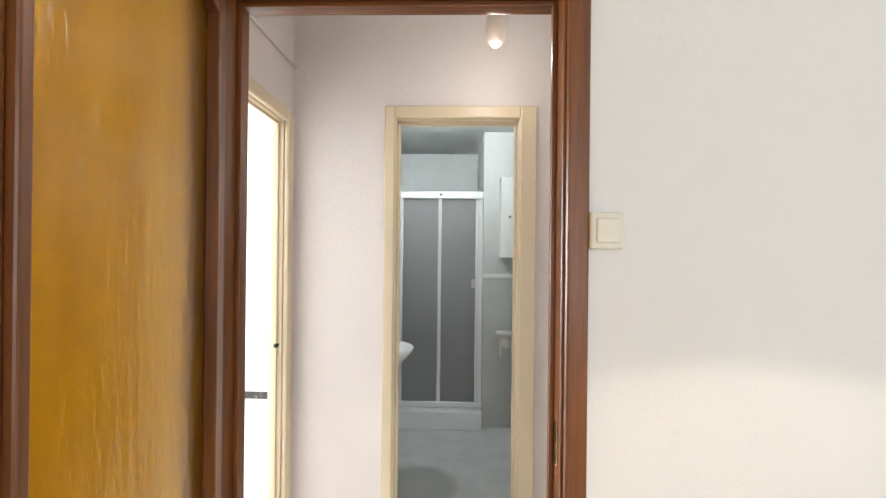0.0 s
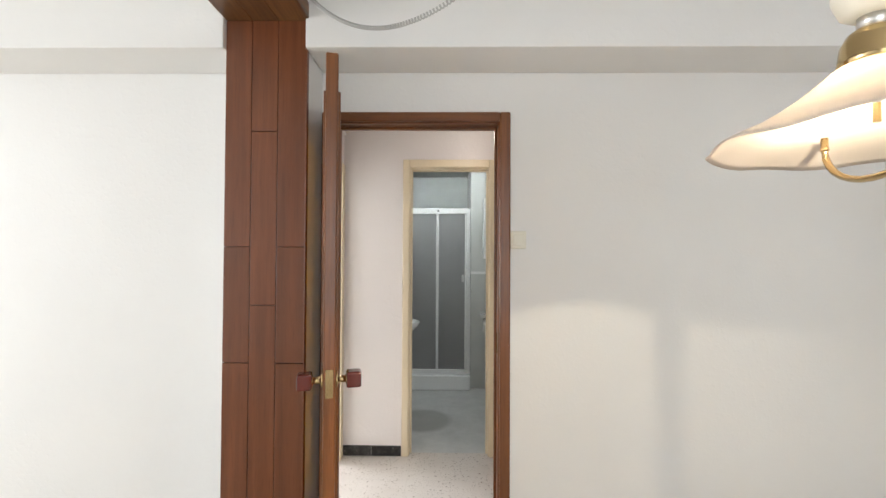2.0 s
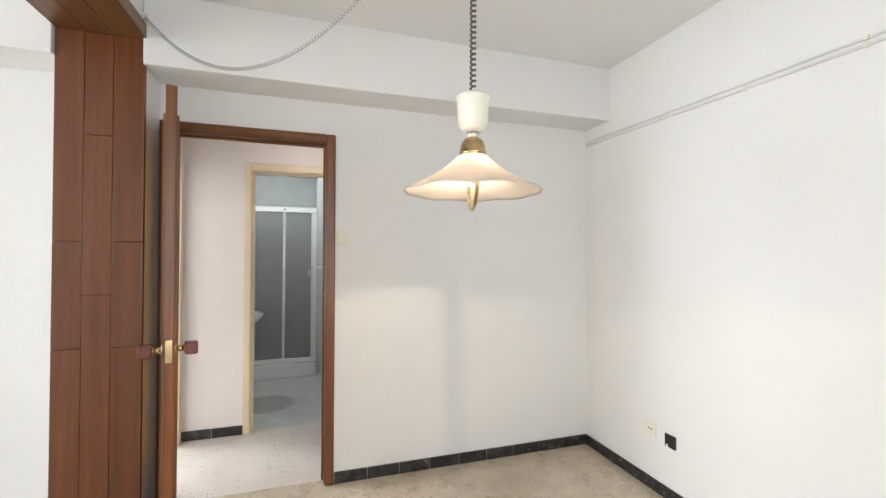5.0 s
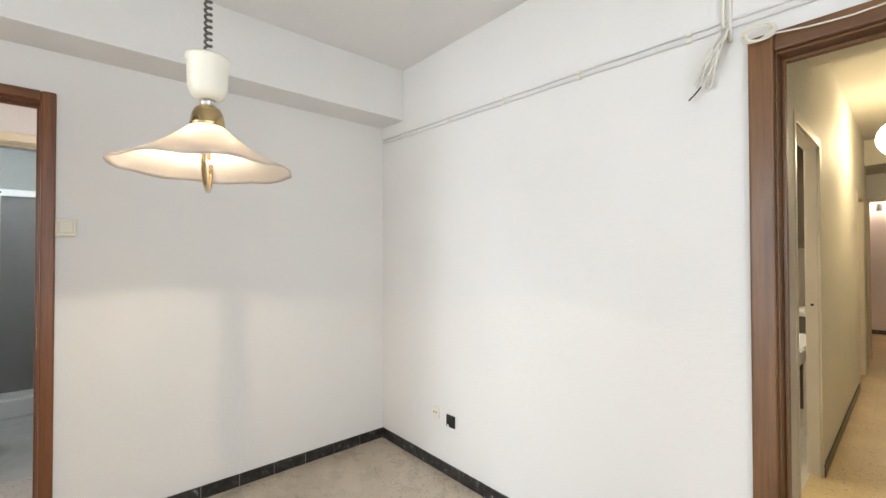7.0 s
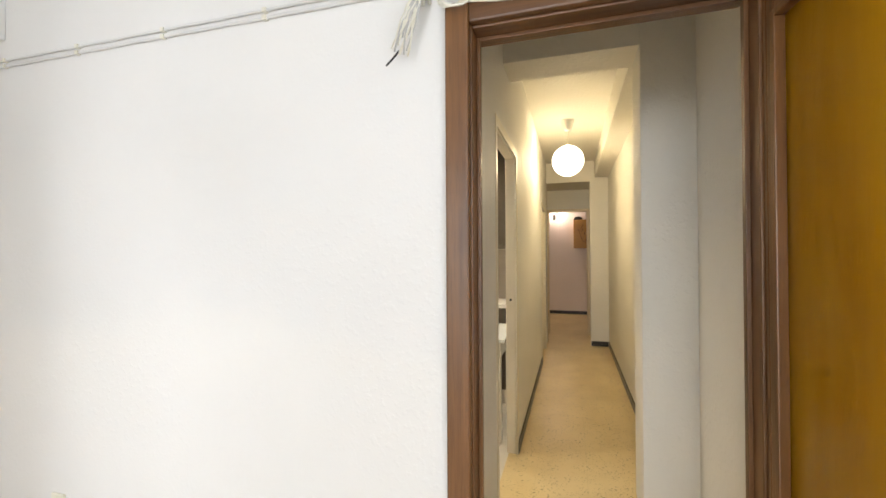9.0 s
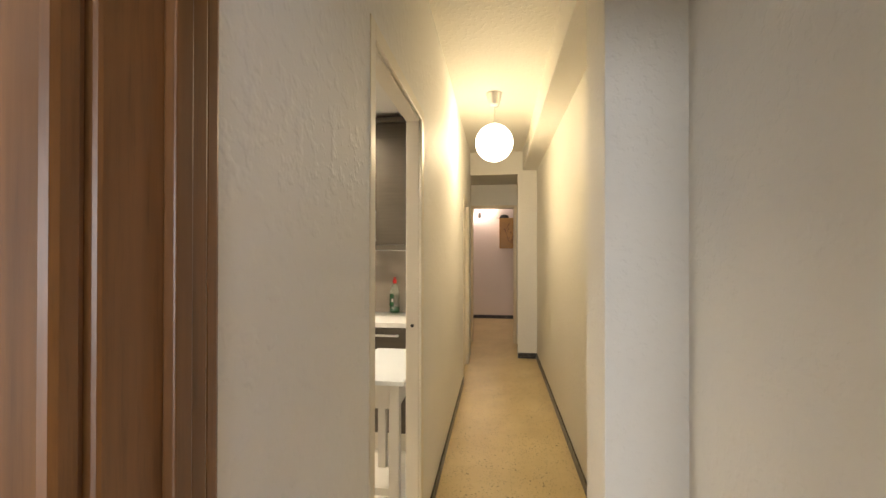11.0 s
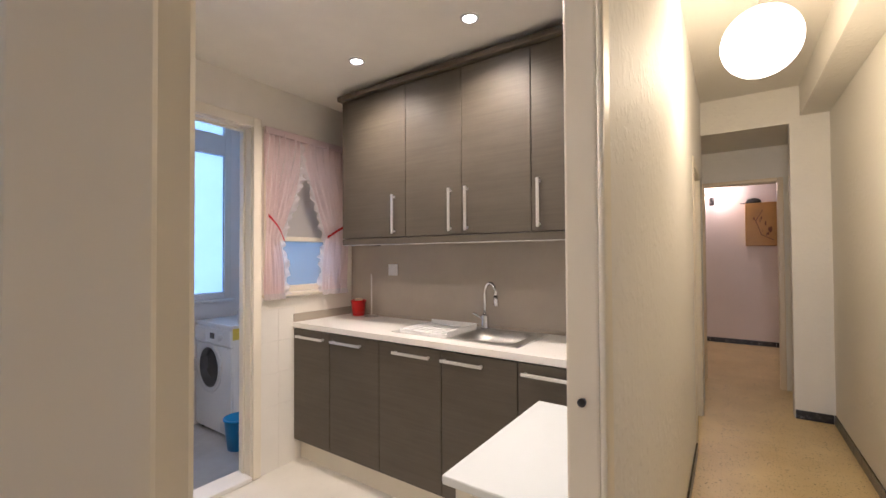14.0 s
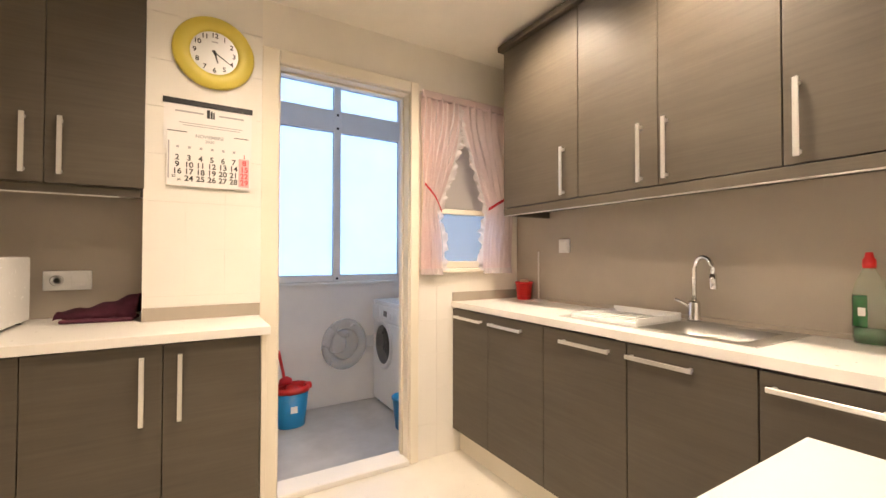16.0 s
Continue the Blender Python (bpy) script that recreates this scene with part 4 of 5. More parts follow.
# ---- corridor ----
gp = thing("globe_pendant", pose(5.573, -2.59, 2.7), "lit opal globe pendant on a conical ceiling cup", "lamp")
part("ceiling_cup", lathe([(0, 0), (0.068, 0), (0.066, -0.012), (0.045, -0.085), (0.036, -0.112), (0, -0.114)], 28), M_STEEL, gp, "brushed metal ceiling cup", True)
part("cord", tube([(0, 0, -0.11), (0.004, 0.002, -0.19), (0.0, 0.004, -0.262)], 0.005), M_WHITEPL, gp)
part("collar", lathe([(0, -0.25), (0.03, -0.25), (0.045, -0.262), (0.045, -0.272), (0, -0.272)], 24), M_STEEL, gp, "", True)
gr = 0.155
part("globe", lathe([(gr * math.sin(math.pi * i / 20), -0.41 + gr * math.cos(math.pi * i / 20)) for i in range(21)], 36), M_GLOBE, gp, "glowing opal glass globe", True).visible_shadow = False

ss = thing("wall_sconce", pose(10.8, -2.25, 2.20), "lit bowl wall sconce on a dark bracket", "lamp")
part("bracket", tube([(0, 0, -0.06), (-0.05, 0, -0.08), (-0.11, 0, -0.05), (-0.12, 0, 0.0)], 0.012), M_CORD, ss)
part("wall_plate", box((-0.012, -0.035, -0.12), (0, 0.035, 0.0), 0.008), M_CORD, ss)
part("bowl", moved(lathe([(0, 0.0), (0.05, 0.01), (0.085, 0.05), (0.105, 0.11), (0.098, 0.11), (0.08, 0.055), (0, 0.02)], 28), pose(-0.12, 0, 0)), M_SCONCE, ss, "glowing frosted bowl", True).visible_shadow = False
mb = thing("meter_box", pose(10.8, -2.86, 1.76), "hinged pine meter box with a painted brown pattern", "box")
part("body", box((-0.13, -0.20, -0.31), (0, 0.20, 0.31), 0.006), M_BOXWOOD, mb)
part("door", box((-0.148, -0.196, -0.306), (-0.132, 0.196, 0.306), 0.004), M_BOXWOOD, mb)
rng = random.Random(9)
for i in range(9):
    cx, cz = rng.uniform(-0.10, 0.12), rng.uniform(-0.22, 0.12)
    part("motif", moved(lathe([(0, 0), (rng.uniform(0.02, 0.04), 0), (0.012, 0.0015), (0, 0.002)], 9), pose(-0.1485, cx, cz, 0, -90, rng.uniform(0, 90)) @ Matrix.Diagonal((1, rng.uniform(0.5, 1.4), 1, 1))), M_PATTERN, mb)
part("motif", tube([(-0.149, -0.12, -0.23), (-0.149, 0.02, -0.15), (-0.149, 0.08, 0.05), (-0.149, 0.0, 0.2)], 0.006, 5), M_PATTERN, mb)
hat = thing("dark_cap", pose(10.74, -2.76, 2.07), "dark folded cap lying on the meter box", "cap")
part("crown", moved(lathe([(0, 0), (0.075, 0), (0.078, 0.02), (0.06, 0.06), (0.02, 0.075), (0, 0.076)], 22), Matrix.Diagonal((0.7, 1.2, 1, 1))), M_BLACK, hat, "", True)
part("brim", moved(lathe([(0, 0), (0.05, 0), (0.052, 0.004), (0, 0.008)], 18), pose(-0.02, 0.10, 0) @ Matrix.Diagonal((0.8, 1.2, 1, 1))), M_BLACK, hat, "", True)

# ---- kitchen, run along the east wall ----


def bar_handle(parent, a, b, out, mat=M_HANDLE):
    """A square bar handle from a to b on two feet, standing off along out."""
    a, b, o = Vector(a), Vector(b), Vector(out)
    d = (b - a).normalized()
    w = d.cross(o.normalized())

    def bar(p, q, h1, h2):
        bm = bmesh.new()
        u = (q - p).normalized()
        s1, s2 = (w, o.normalized()) if abs(u.dot(d)) > 0.9 else (w, d)
        vs = [[bm.verts.new(e + s1 * h1 * i + s2 * h2 * j) for i, j in ((-1, -1), (1, -1), (1, 1), (-1, 1))] for e in (p, q)]
        for k in range(4):
            bm.faces.new((vs[0][k], vs[0][(k + 1) % 4], vs[1][(k + 1) % 4], vs[1][k]))
        bm.faces.new(vs[0][::-1])
        bm.faces.new(vs[1])
        bmesh.ops.recalc_face_normals(bm, faces=bm.faces)
        bmesh.ops.bevel(bm, geom=list(bm.edges), offset=0.0015, segments=1, affect="EDGES")
        return bm

    ob = part("handle", bar(a + o, b + o, 0.0075, 0.004), mat, parent, "satin metal bar handle")
    for p in (a + d * 0.014, b - d * 0.014):
        part("handle_foot", bar(p, p + o, 0.006, 0.006), mat, ob)


EF = 5.066
uy = (-0.389, -0.92, -1.303, -1.691, -2.06)
hy = (-0.837, -1.235, -1.337, -1.731)
for i, (a, b) in enumerate(zip(uy, uy[1:])):
    ob = thing("wall_cabinet", pose(EF, a, 1.44), "dark ash laminate wall cabinet with a bar handle", "cabinet", "wall cabinets over the sink")
    w = a - b
    part("body", box((0.021, -w + 0.001, 0), (0.348, -0.001, 0.89), 0.001), M_LAM, ob)
    dr = part("door", box((0, -w + 0.002, 0.002), (0.019, -0.002, 0.888), 0.0015), M_LAM, ob)
    y = hy[i] - a
    bar_handle(dr, (0, y, 0.02), (0, y, 0.25), (-0.026, 0, 0))
crown = thing("cornice", pose(EF, -0.38, 2.332), "dark laminate cornice on the wall cabinets", "cornice")
part("moulding", box((-0.03, -1.70, 0), (0.36, 0.012, 0.035), 0.008), M_LAM, crown)
rail = thing("light_rail", pose(EF, -0.389, 1.40), "dark light rail under the wall cabinets", "trim")
part("rail", box((0.0, -1.67, 0), (0.018, 0, 0.038), 0.003), M_LAM, rail)
part("rail_end", box((0.02, -0.02, 0), (0.34, 0, 0.038), 0.003), M_LAM, rail)
part("trim_line", box((-0.001, -1.66, -0.004), (0.014, -0.01, 0.0), 0.0008), M_HANDLE, rail, "thin bright strip")

BF = 4.906
by = (-0.101, -0.452, -0.859, -1.277, -1.686, -2.10)
bh = ((-0.15, -0.41), (-0.48, -0.73), (-0.973, -1.217), (-1.287, -1.52), (-1.712, -1.95))
for i, (a, b) in enumerate(zip(by, by[1:])):
    ob = thing("base_cabinet", pose(BF, a, 0), "dark ash laminate base cabinet with a horizontal bar handle", "cabinet", "base cabinets under the worktop")
    w = a - b
    part("body", box((0.021, -w + 0.001, 0.145), (0.508, -0.001, 0.71 if i in (2, 3) else 0.865), 0.001), M_LAM, ob)
    dr = part("door", box((0, -w + 0.002, 0.142), (0.019, -0.002, 0.858), 0.0015), M_LAM, ob)
    bar_handle(dr, (0, bh[i][0] - a, 0.815), (0, bh[i][1] - a, 0.815), (-0.026, 0, 0))
pl = thing("plinth", pose(BF, -0.10, 0), "cream plinth under the base cabinets", "plinth")
part("board", box((0.055, -2.0, 0), (0.07, 0, 0.144), 0.002), M_CREAMPALE, pl)
part("side_board", box((0.07, -0.012, 0), (0.5, 0, 0.144), 0.002), M_CREAMPALE, pl)

wt = thing("worktop", pose(0, 0, 0), "white stone worktop along the sink wall", "worktop")
SX0, SX1, SY0, SY1 = 5.0, 5.37, -1.63, -0.90
part("slab", boxes(((BF - 0.012, SY1 - 0.005, 0.868), (5.415, -0.102, 0.9)), ((BF - 0.012, -2.16, 0.868), (5.415, SY0 + 0.005, 0.9)), ((BF - 0.012, SY0 + 0.005, 0.868), (SX0 + 0.006, SY1 - 0.005, 0.9)), ((SX1 - 0.006, SY0 + 0.005, 0.868), (5.415, SY1 - 0.005, 0.9))), M_TOP, wt)
part("upstand", box((BF - 0.005, -0.114, 0.9), (5.40, -0.102, 0.955), 0.002), M_SPLASH, wt, "grey-brown upstand")
part("upstand", box((5.403, -2.16, 0.9), (5.4145, -0.116, 0.918), 0.002), M_SPLASH, wt)

sk = thing("sink", pose(0, 0, 0), "inset stainless steel sink with a drainer", "sink")
zr = 0.9035
part("rim", boxes(((SX0 - 0.015, SY0 - 0.02, 0.9), (SX1 + 0.015, SY0 + 0.03, zr)), ((SX0 - 0.015, -1.24, 0.9), (SX1 + 0.015, -1.20, zr)), ((SX0 - 0.015, SY1 - 0.03, 0.9), (SX1 + 0.015, SY1 + 0.02, zr)), ((SX0 - 0.015, SY0 + 0.03, 0.9), (SX0 + 0.03, -1.24, zr)), ((SX1 - 0.05, SY0 + 0.03, 0.9), (SX1 + 0.015, -1.24, zr)), ((SX0 - 0.015, -1.20, 0.9), (SX0 + 0.03, SY1 - 0.03, zr)), ((SX1 - 0.05, -1.20, 0.9), (SX1 + 0.015, SY1 - 0.03, zr))), M_STEEL, sk)
bowl = box((SX0 + 0.03, SY0 + 0.03, 0.745), (SX1 - 0.05, -1.24, 0.9034))
bmesh.ops.delete(bowl, geom=[f for f in bowl.faces if f.calc_center_median().z > 0.9], context="FACES")
bmesh.ops.bevel(bowl, geom=[e for e in bowl.edges if len(e.link_faces) == 2], offset=0.05, segments=5, affect="EDGES", profile=0.5)
bmesh.ops.reverse_faces(bowl, faces=bowl.faces)
bmesh.ops.solidify(bowl, geom=bowl.faces, thickness=-0.0015)
part("bowl", bowl, M_STEEL, sk, "pressed steel bowl", True)
part("waste", moved(lathe([(0, 0), (0.035, 0), (0.035, 0.003), (0.02, 0.001), (0, 0.001)], 20), pose(5.17, -1.43, 0.7475)), M_CHROME, sk, "", True)
part("drainer", box((SX0 + 0.03, -1.20, 0.895), (SX1 - 0.05, SY1 - 0.03, 0.899)), M_STEEL, sk)
for i in range(7):
    part("drainer_rib", box((SX0 + 0.055 + i * 0.036, -1.17, 0.8985), (SX0 + 0.065 + i * 0.036, -0.95, 0.902), 0.001), M_STEEL, sk)

tap = thing("kitchen_tap", pose(5.352, -1.28, 0.9035), "chrome mixer tap with a tall swan neck", "tap")
part("base", lathe([(0, 0), (0.027, 0), (0.027, 0.01), (0.022, 0.018), (0.022, 0.075), (0.016, 0.085), (0, 0.086)], 24), M_CHROME, tap, "", True)
neck = [(0, 0, 0.08), (0, 0, 0.2)] + [(-0.018 * (1 - math.cos(math.radians(a))), -0.045 * (1 - math.cos(math.radians(a))), 0.205 + 0.062 * math.sin(math.radians(a))) for a in range(0, 190, 15)] + [(-0.037, -0.092, 0.18)]
part("neck", tube(neck, 0.009, 10), M_CHROME, tap, "", True)
part("spray_head", tube([(-0.036, -0.090, 0.20), (-0.037, -0.093, 0.14)], 0.0135, 12), M_CHROME, tap, "", True)
part("lever", tube([(0, 0.015, 0.055), (-0.005, 0.05, 0.075), (-0.008, 0.075, 0.085)], 0.007, 8), M_CHROME, tap, "", True)

dt = thing("drainer_tray", pose(5.0, -0.98, 0.9035), "white plastic draining tray resting on the sink", "tray")
part("tray_floor", box((0.0, -0.27, 0.0), (0.31, 0.05, 0.006), 0.002), M_WHITE, dt)
for a, b in (((0, -0.27, 0.006), (0.008, 0.05, 0.016)), ((0.302, -0.27, 0.006), (0.31, 0.05, 0.034)), ((0.008, -0.27, 0.006), (0.302, -0.262, 0.030)), ((0.008, 0.042, 0.006), (0.302, 0.05, 0.020))):
    part("tray_side", box(a, b, 0.002), M_WHITE, dt)
for i in range(7):
    part("tray_rib", box((0.02, -0.24 + i * 0.043, 0.0062), (0.29, -0.233 + i * 0.043, 0.012), 0.002), M_WHITE, dt)

bt = thing("detergent_bottle", pose(5.362, -1.802, 0.9), "half-full clear detergent bottle with a red cap and green label", "bottle")
oval = Matrix.Diagonal((0.62, 1.0, 1, 1))
part("liquid", moved(lathe([(0, 0.003), (0.036, 0.003), (0.039, 0.02), (0.0385, 0.05), (0, 0.051)], 24), oval), M_GREENLIQ, bt, "green liquid", True)
part("body", moved(lathe([(0, 0), (0.038, 0), (0.042, 0.02), (0.038, 0.09), (0.041, 0.15), (0.034, 0.19), (0.018, 0.225), (0.014, 0.24), (0, 0.24)], 28), oval), M_CLEARPL, bt, "", True)
lab = moved(lathe([(0.0405, 0.052), (0.0425, 0.056), (0.0410, 0.095), (0.0415, 0.148), (0.0395, 0.153), (0.0385, 0.148), (0.0385, 0.056), (0.0405, 0.052)], 28), oval)
bmesh.ops.delete(lab, geom=[v for v in lab.verts if v.co.x > 0.004 or v.co.y < -0.008], context="VERTS")
part("front_label", lab, M_GREENLIQ, bt, "dark green label", True)
part("label_mark", box((-0.0255, 0.004, 0.088), (-0.0215, 0.022, 0.114), 0.001), M_PAPER, bt, "pale label mark")
part("cap", lathe([(0, 0.236), (0.016, 0.236), (0.016, 0.262), (0.011, 0.27), (0.009, 0.285), (0, 0.286)], 20), M_RED, bt, "red cap", True)

pot = thing("red_pot", pose(5.355, -0.235, 0.9), "small red plastic pot on the worktop", "pot")
part("body", lathe([(0, 0), (0.040, 0), (0.042, 0.005), (0.052, 0.10), (0.055, 0.10), (0.055, 0.112), (0.050, 0.112), (0.044, 0.02), (0, 0.015)], 28), M_RED, pot, "", True)
part("sponge", box((-0.02, -0.03, 0.08), (0.015, 0.02, 0.125), 0.006), M_CREAM, pot, "yellowish sponge")
rod = thing("paper_towel_stand", pose(5.37, -0.35, 0.9), "slim steel paper towel stand, empty", "stand")
part("foot", lathe([(0, 0), (0.05, 0), (0.05, 0.008), (0, 0.01)], 24), M_STEEL, rod, "", True)
part("pole", tube([(0, 0, 0.008), (0, 0, 0.30)], 0.005), M_STEEL, rod)
ks = thing("kitchen_socket", pose(5.415, -0.52, 1.232), "white square switch on the splashback", "switch")
part("plate", box((-0.010, -0.04, -0.04), (0, 0.04, 0.04), 0.003), M_WHITE, ks)
part("rocker", box((-0.014, -0.028, -0.028), (-0.008, 0.028, 0.028), 0.002), M_WHITE, ks)

tb = thing("kitchen_table", pose(4.12, -2.16, 0), "small white-topped table pushed into the kitchen corner", "table")
part("tabletop", box((0.0, 0, 0.725), (0.68, 0.335, 0.75), 0.004), M_TABLE, tb, "white laminate top")
for a, b in (((0.03, 0.05, 0.60), (0.05, 0.29, 0.722)), ((0.05, 0.283, 0.60), (0.64, 0.30, 0.722)), ((0.05, 0.04, 0.60), (0.64, 0.055, 0.722))):
    part("apron", box(a, b, 0.002), M_TABLEWOOD, tb)
for x, y in ((0.022, 0.255), (0.022, 0.03), (0.60, 0.255), (0.60, 0.03)):
    part("leg", box((x, y, 0), (x + 0.052, y + 0.052, 0.72), 0.004), M_TABLEWOOD, tb)
part("stretcher", box((0.035, 0.08, 0.16), (0.06, 0.255, 0.20), 0.003), M_TABLEWOOD, tb)

# ---- kitchen, recess with the second worktop ----
lx = (2.60, 3.108, 3.474, 3.79)
lhx = (None, 3.415, 3.525)
for i, (a, b) in enumerate(zip(lx, lx[1:])):
    ob = thing("base_cabinet", pose(a, -0.475, 0), "dark ash laminate base cabinet with an upright bar handle", "cabinet", "base cabinets beside the balcony door")
    w = b - a
    part("body", box((0.001, 0.021, 0.12), (w - 0.001, 0.34, 0.865), 0.001), M_LAM, ob)
    dr = part("door", box((0.0015, 0, 0.118), (w - 0.0015, 0.019, 0.86), 0.0015), M_LAM, ob)
    hx = (lhx[i] - a) if lhx[i] else w - 0.05
    bar_handle(dr, (hx, 0, 0.592), (hx, 0, 0.826), (0, -0.026, 0))
    part("plinth_board", box((0.001, 0.06, 0), (w - 0.001, 0.075, 0.117), 0.002), M_CREAMPALE, ob)
ep = thing("end_panel", pose(3.79, -0.478, 0), "cream panel closing the end of the base cabinets", "panel")
part("board", box((0.001, 0, 0), (0.022, 0.345, 0.866), 0.002), M_CREAMPALE, ep)
w2 = thing("worktop", pose(0, 0, 0), "white stone worktop beside the balcony door", "worktop")
part("slab", boxes(((2.575, -0.505, 0.868), (3.82, -0.125, 0.9)), ((2.575, -0.125, 0.868), (3.378, 0.186, 0.9)), bevel=0.002), M_TOP, w2)
part("upstand", box((3.385, -0.146, 0.9), (3.826, -0.134, 0.955), 0.002), M_SPLASH, w2, "grey-brown upstand")
for a, b, hx in ((2.66, 3.078, 3.022), (3.078, 3.385, 3.126)):
    ob = thing("wall_cabinet", pose(a, -0.14, 1.445), "dark ash laminate wall cabinet in the recess", "cabinet", "wall cabinets in the recess")
    w = b - a
    part("body", box((0.001, 0.021, 0), (w - 0.006, 0.325, 0.95), 0.001), M_LAM, ob)
    dr = part("door", box((0.0015, 0, 0.002), (w - 0.0015, 0.019, 0.95), 0.0015), M_LAM, ob)
    bar_handle(dr, (hx - a, 0, 0.03), (hx - a, 0, 0.25), (0, -0.026, 0))
lr = thing("light_rail", pose(2.66, -0.12, 1.41), "dark light rail under the recess cabinets", "trim")
part("rail", box((0, 0, 0), (0.71, 0.018, 0.033), 0.003), M_LAM, lr)
part("trim_line", box((0.05, -0.003, -0.004), (0.64, 0.012, 0), 0.0008), M_HANDLE, lr, "thin bright strip")
s2 = thing("double_socket", pose(3.09, 0.188, 1.062), "white double socket plate on the splashback", "socket")
part("plate", box((-0.082, -0.012, -0.043), (0.082, 0, 0.043), 0.004), M_WHITE, s2)
part("well", moved(lathe([(0, 0), (0.012, 0), (0.019, 0.004), (0.024, 0.004), (0.024, 0), (0, -0.001)], 24), pose(-0.036, -0.012, 0, 90, 0, 0)), M_GREYWH, s2, "", True)
part("blank", box((0.012, -0.015, -0.03), (0.068, -0.011, 0.03), 0.002), M_WHITE, s2)

tw = bmesh.new()
rng = random.Random(3)
gx, gy = 18, 10
grid = [[tw.verts.new((i / gx * 0.27, j / gy * 0.17, 0.014 + (0.030 + 0.070 * (i / gx) ** 1.6) * (math.sin(math.pi * min(1, max(0, j / gy)))) ** 0.6 + 0.006 * math.sin(i * 1.1 + j * 0.8))) for j in range(gy + 1)] for i in range(gx + 1)]
for i in range(gx):
    for j in range(gy):
        tw.faces.new((grid[i][j], grid[i + 1][j], grid[i + 1][j + 1], grid[i][j + 1]))
bmesh.ops.solidify(tw, geom=tw.faces, thickness=0.011)
to = thing("folded_towel", pose(3.09, -0.05, 0.901, 0, 0, -6), "crumpled plum-coloured kitchen towel on the worktop", "towel")
part("cloth", tw, M_TOWEL, to, "", True)
part("fold", moved(box((0.02, -0.012, 0.0), (0.26, 0.12, 0.016), 0.007), pose(0, 0, 0)), M_TOWEL, to, "", True)
mw = thing("microwave", pose(2.60, -0.30, 0.9), "white microwave oven on the worktop", "microwave")
part("body", box((0, 0.02, 0.012), (0.40, 0.36, 0.265), 0.008), M_WHITE, mw)
part("door", box((0.005, 0.0, 0.016), (0.30, 0.019, 0.262), 0.005), M_DARKGLASS, mw)
part("control_panel", box((0.302, 0.0, 0.016), (0.396, 0.019, 0.262), 0.005), M_WHITE, mw)
for x in (0.03, 0.37):
    for y in (0.04, 0.33):
        part("foot", moved(lathe([(0, 0), (0.012, 0), (0.012, 0.013), (0, 0.013)], 12), pose(x, y, 0)), M_BLACK, mw)

# white glazed tiles of the column, each one a piece
col = thing("tiled_column", pose(0, 0, 0), "column of white glazed kitchen tiles with fine joints", "tiling", kind="structure")
tile_bm = box((0.0004, 0, 0.0004), (0.1496, -0.0045, 0.1996), 0.0004)
tile_me = bpy.data.meshes.new("tile")
tile_bm.to_mesh(tile_me)
tile_bm.free()
tile_me.materials.append(M_TILE)
for i in range(3):
    for j in range(12):
        t_ = new("tile", tile_me)
        t_.parent = col
        t_.location = (3.38 + i * 0.15, -0.1225, j * 0.2)
low_bm = box((0.0004, 0, 0.0004), (0.1196, -0.004, 0.1996), 0.0004)
low_me = bpy.data.meshes.new("tile")
low_bm.to_mesh(low_me)
low_bm.free()
low_me.materials.append(M_TILE)
for i in range(2):
    for j in range(5):
        t_ = new("tile", low_me)
        t_.parent = col
        t_.location = (4.672 + i * 0.12, -0.1005, j * 0.2)

# clock
ck = thing("wall_clock", pose(3.632, -0.132, 2.068), "round wall clock with a wide mustard rim and white dial", "clock")
spin = pose(0, 0, 0, 90, 0, 0)
part("rim", moved(lathe([(0.095, 0.0), (0.156, 0.0), (0.161, 0.006), (0.158, 0.014), (0.15, 0.020), (0.112, 0.022), (0.099, 0.018), (0.094, 0.012), (0.095, 0.0)], 56), spin), M_YELLOW, ck, "wide mustard plastic rim", True)
part("dial", moved(lathe([(0, 0.004), (0.098, 0.004), (0.098, 0.012), (0, 0.012)], 48), spin), M_WHITE, ck, "white dial")
for h in range(1, 13):
    a = math.radians(90 - 30 * h)
    part("numeral", moved(text_mesh(str(h), 0.029), pose(0.077 * math.cos(a), -0.0128, 0.077 * math.sin(a), 90, 0, 0)), M_INK, ck)
part("dial_mark", box((-0.012, -0.0135, 0.046), (0.012, -0.0122, 0.051)), M_GREYINK, ck)


def hand(length, wid, clockdeg, y):
    bm = bmesh.new()
    vs = [bm.verts.new(p) for p in ((-wid, 0, -0.012), (wid, 0, -0.012), (wid * 0.5, 0, length), (-wid * 0.5, 0, length))]
    f = bm.faces.new(vs)
    e = bmesh.ops.extrude_face_region(bm, geom=[f])
    bmesh.ops.translate(bm, verts=[v for v in e["geom"] if isinstance(v, bmesh.types.BMVert)], vec=(0, -0.0012, 0))
    bmesh.ops.recalc_face_normals(bm, faces=bm.faces)
    return moved(bm, pose(0, y, 0, 0, clockdeg, 0))


part("hour_pointer", hand(0.045, 0.0045, 164, -0.0145), M_INK, ck)
part("minute_pointer", hand(0.072, 0.003, 123, -0.017), M_INK, ck)
part("hub", moved(lathe([(0, 0.012), (0.006, 0.012), (0.006, 0.02), (0, 0.021)], 16), spin), M_INK, ck)

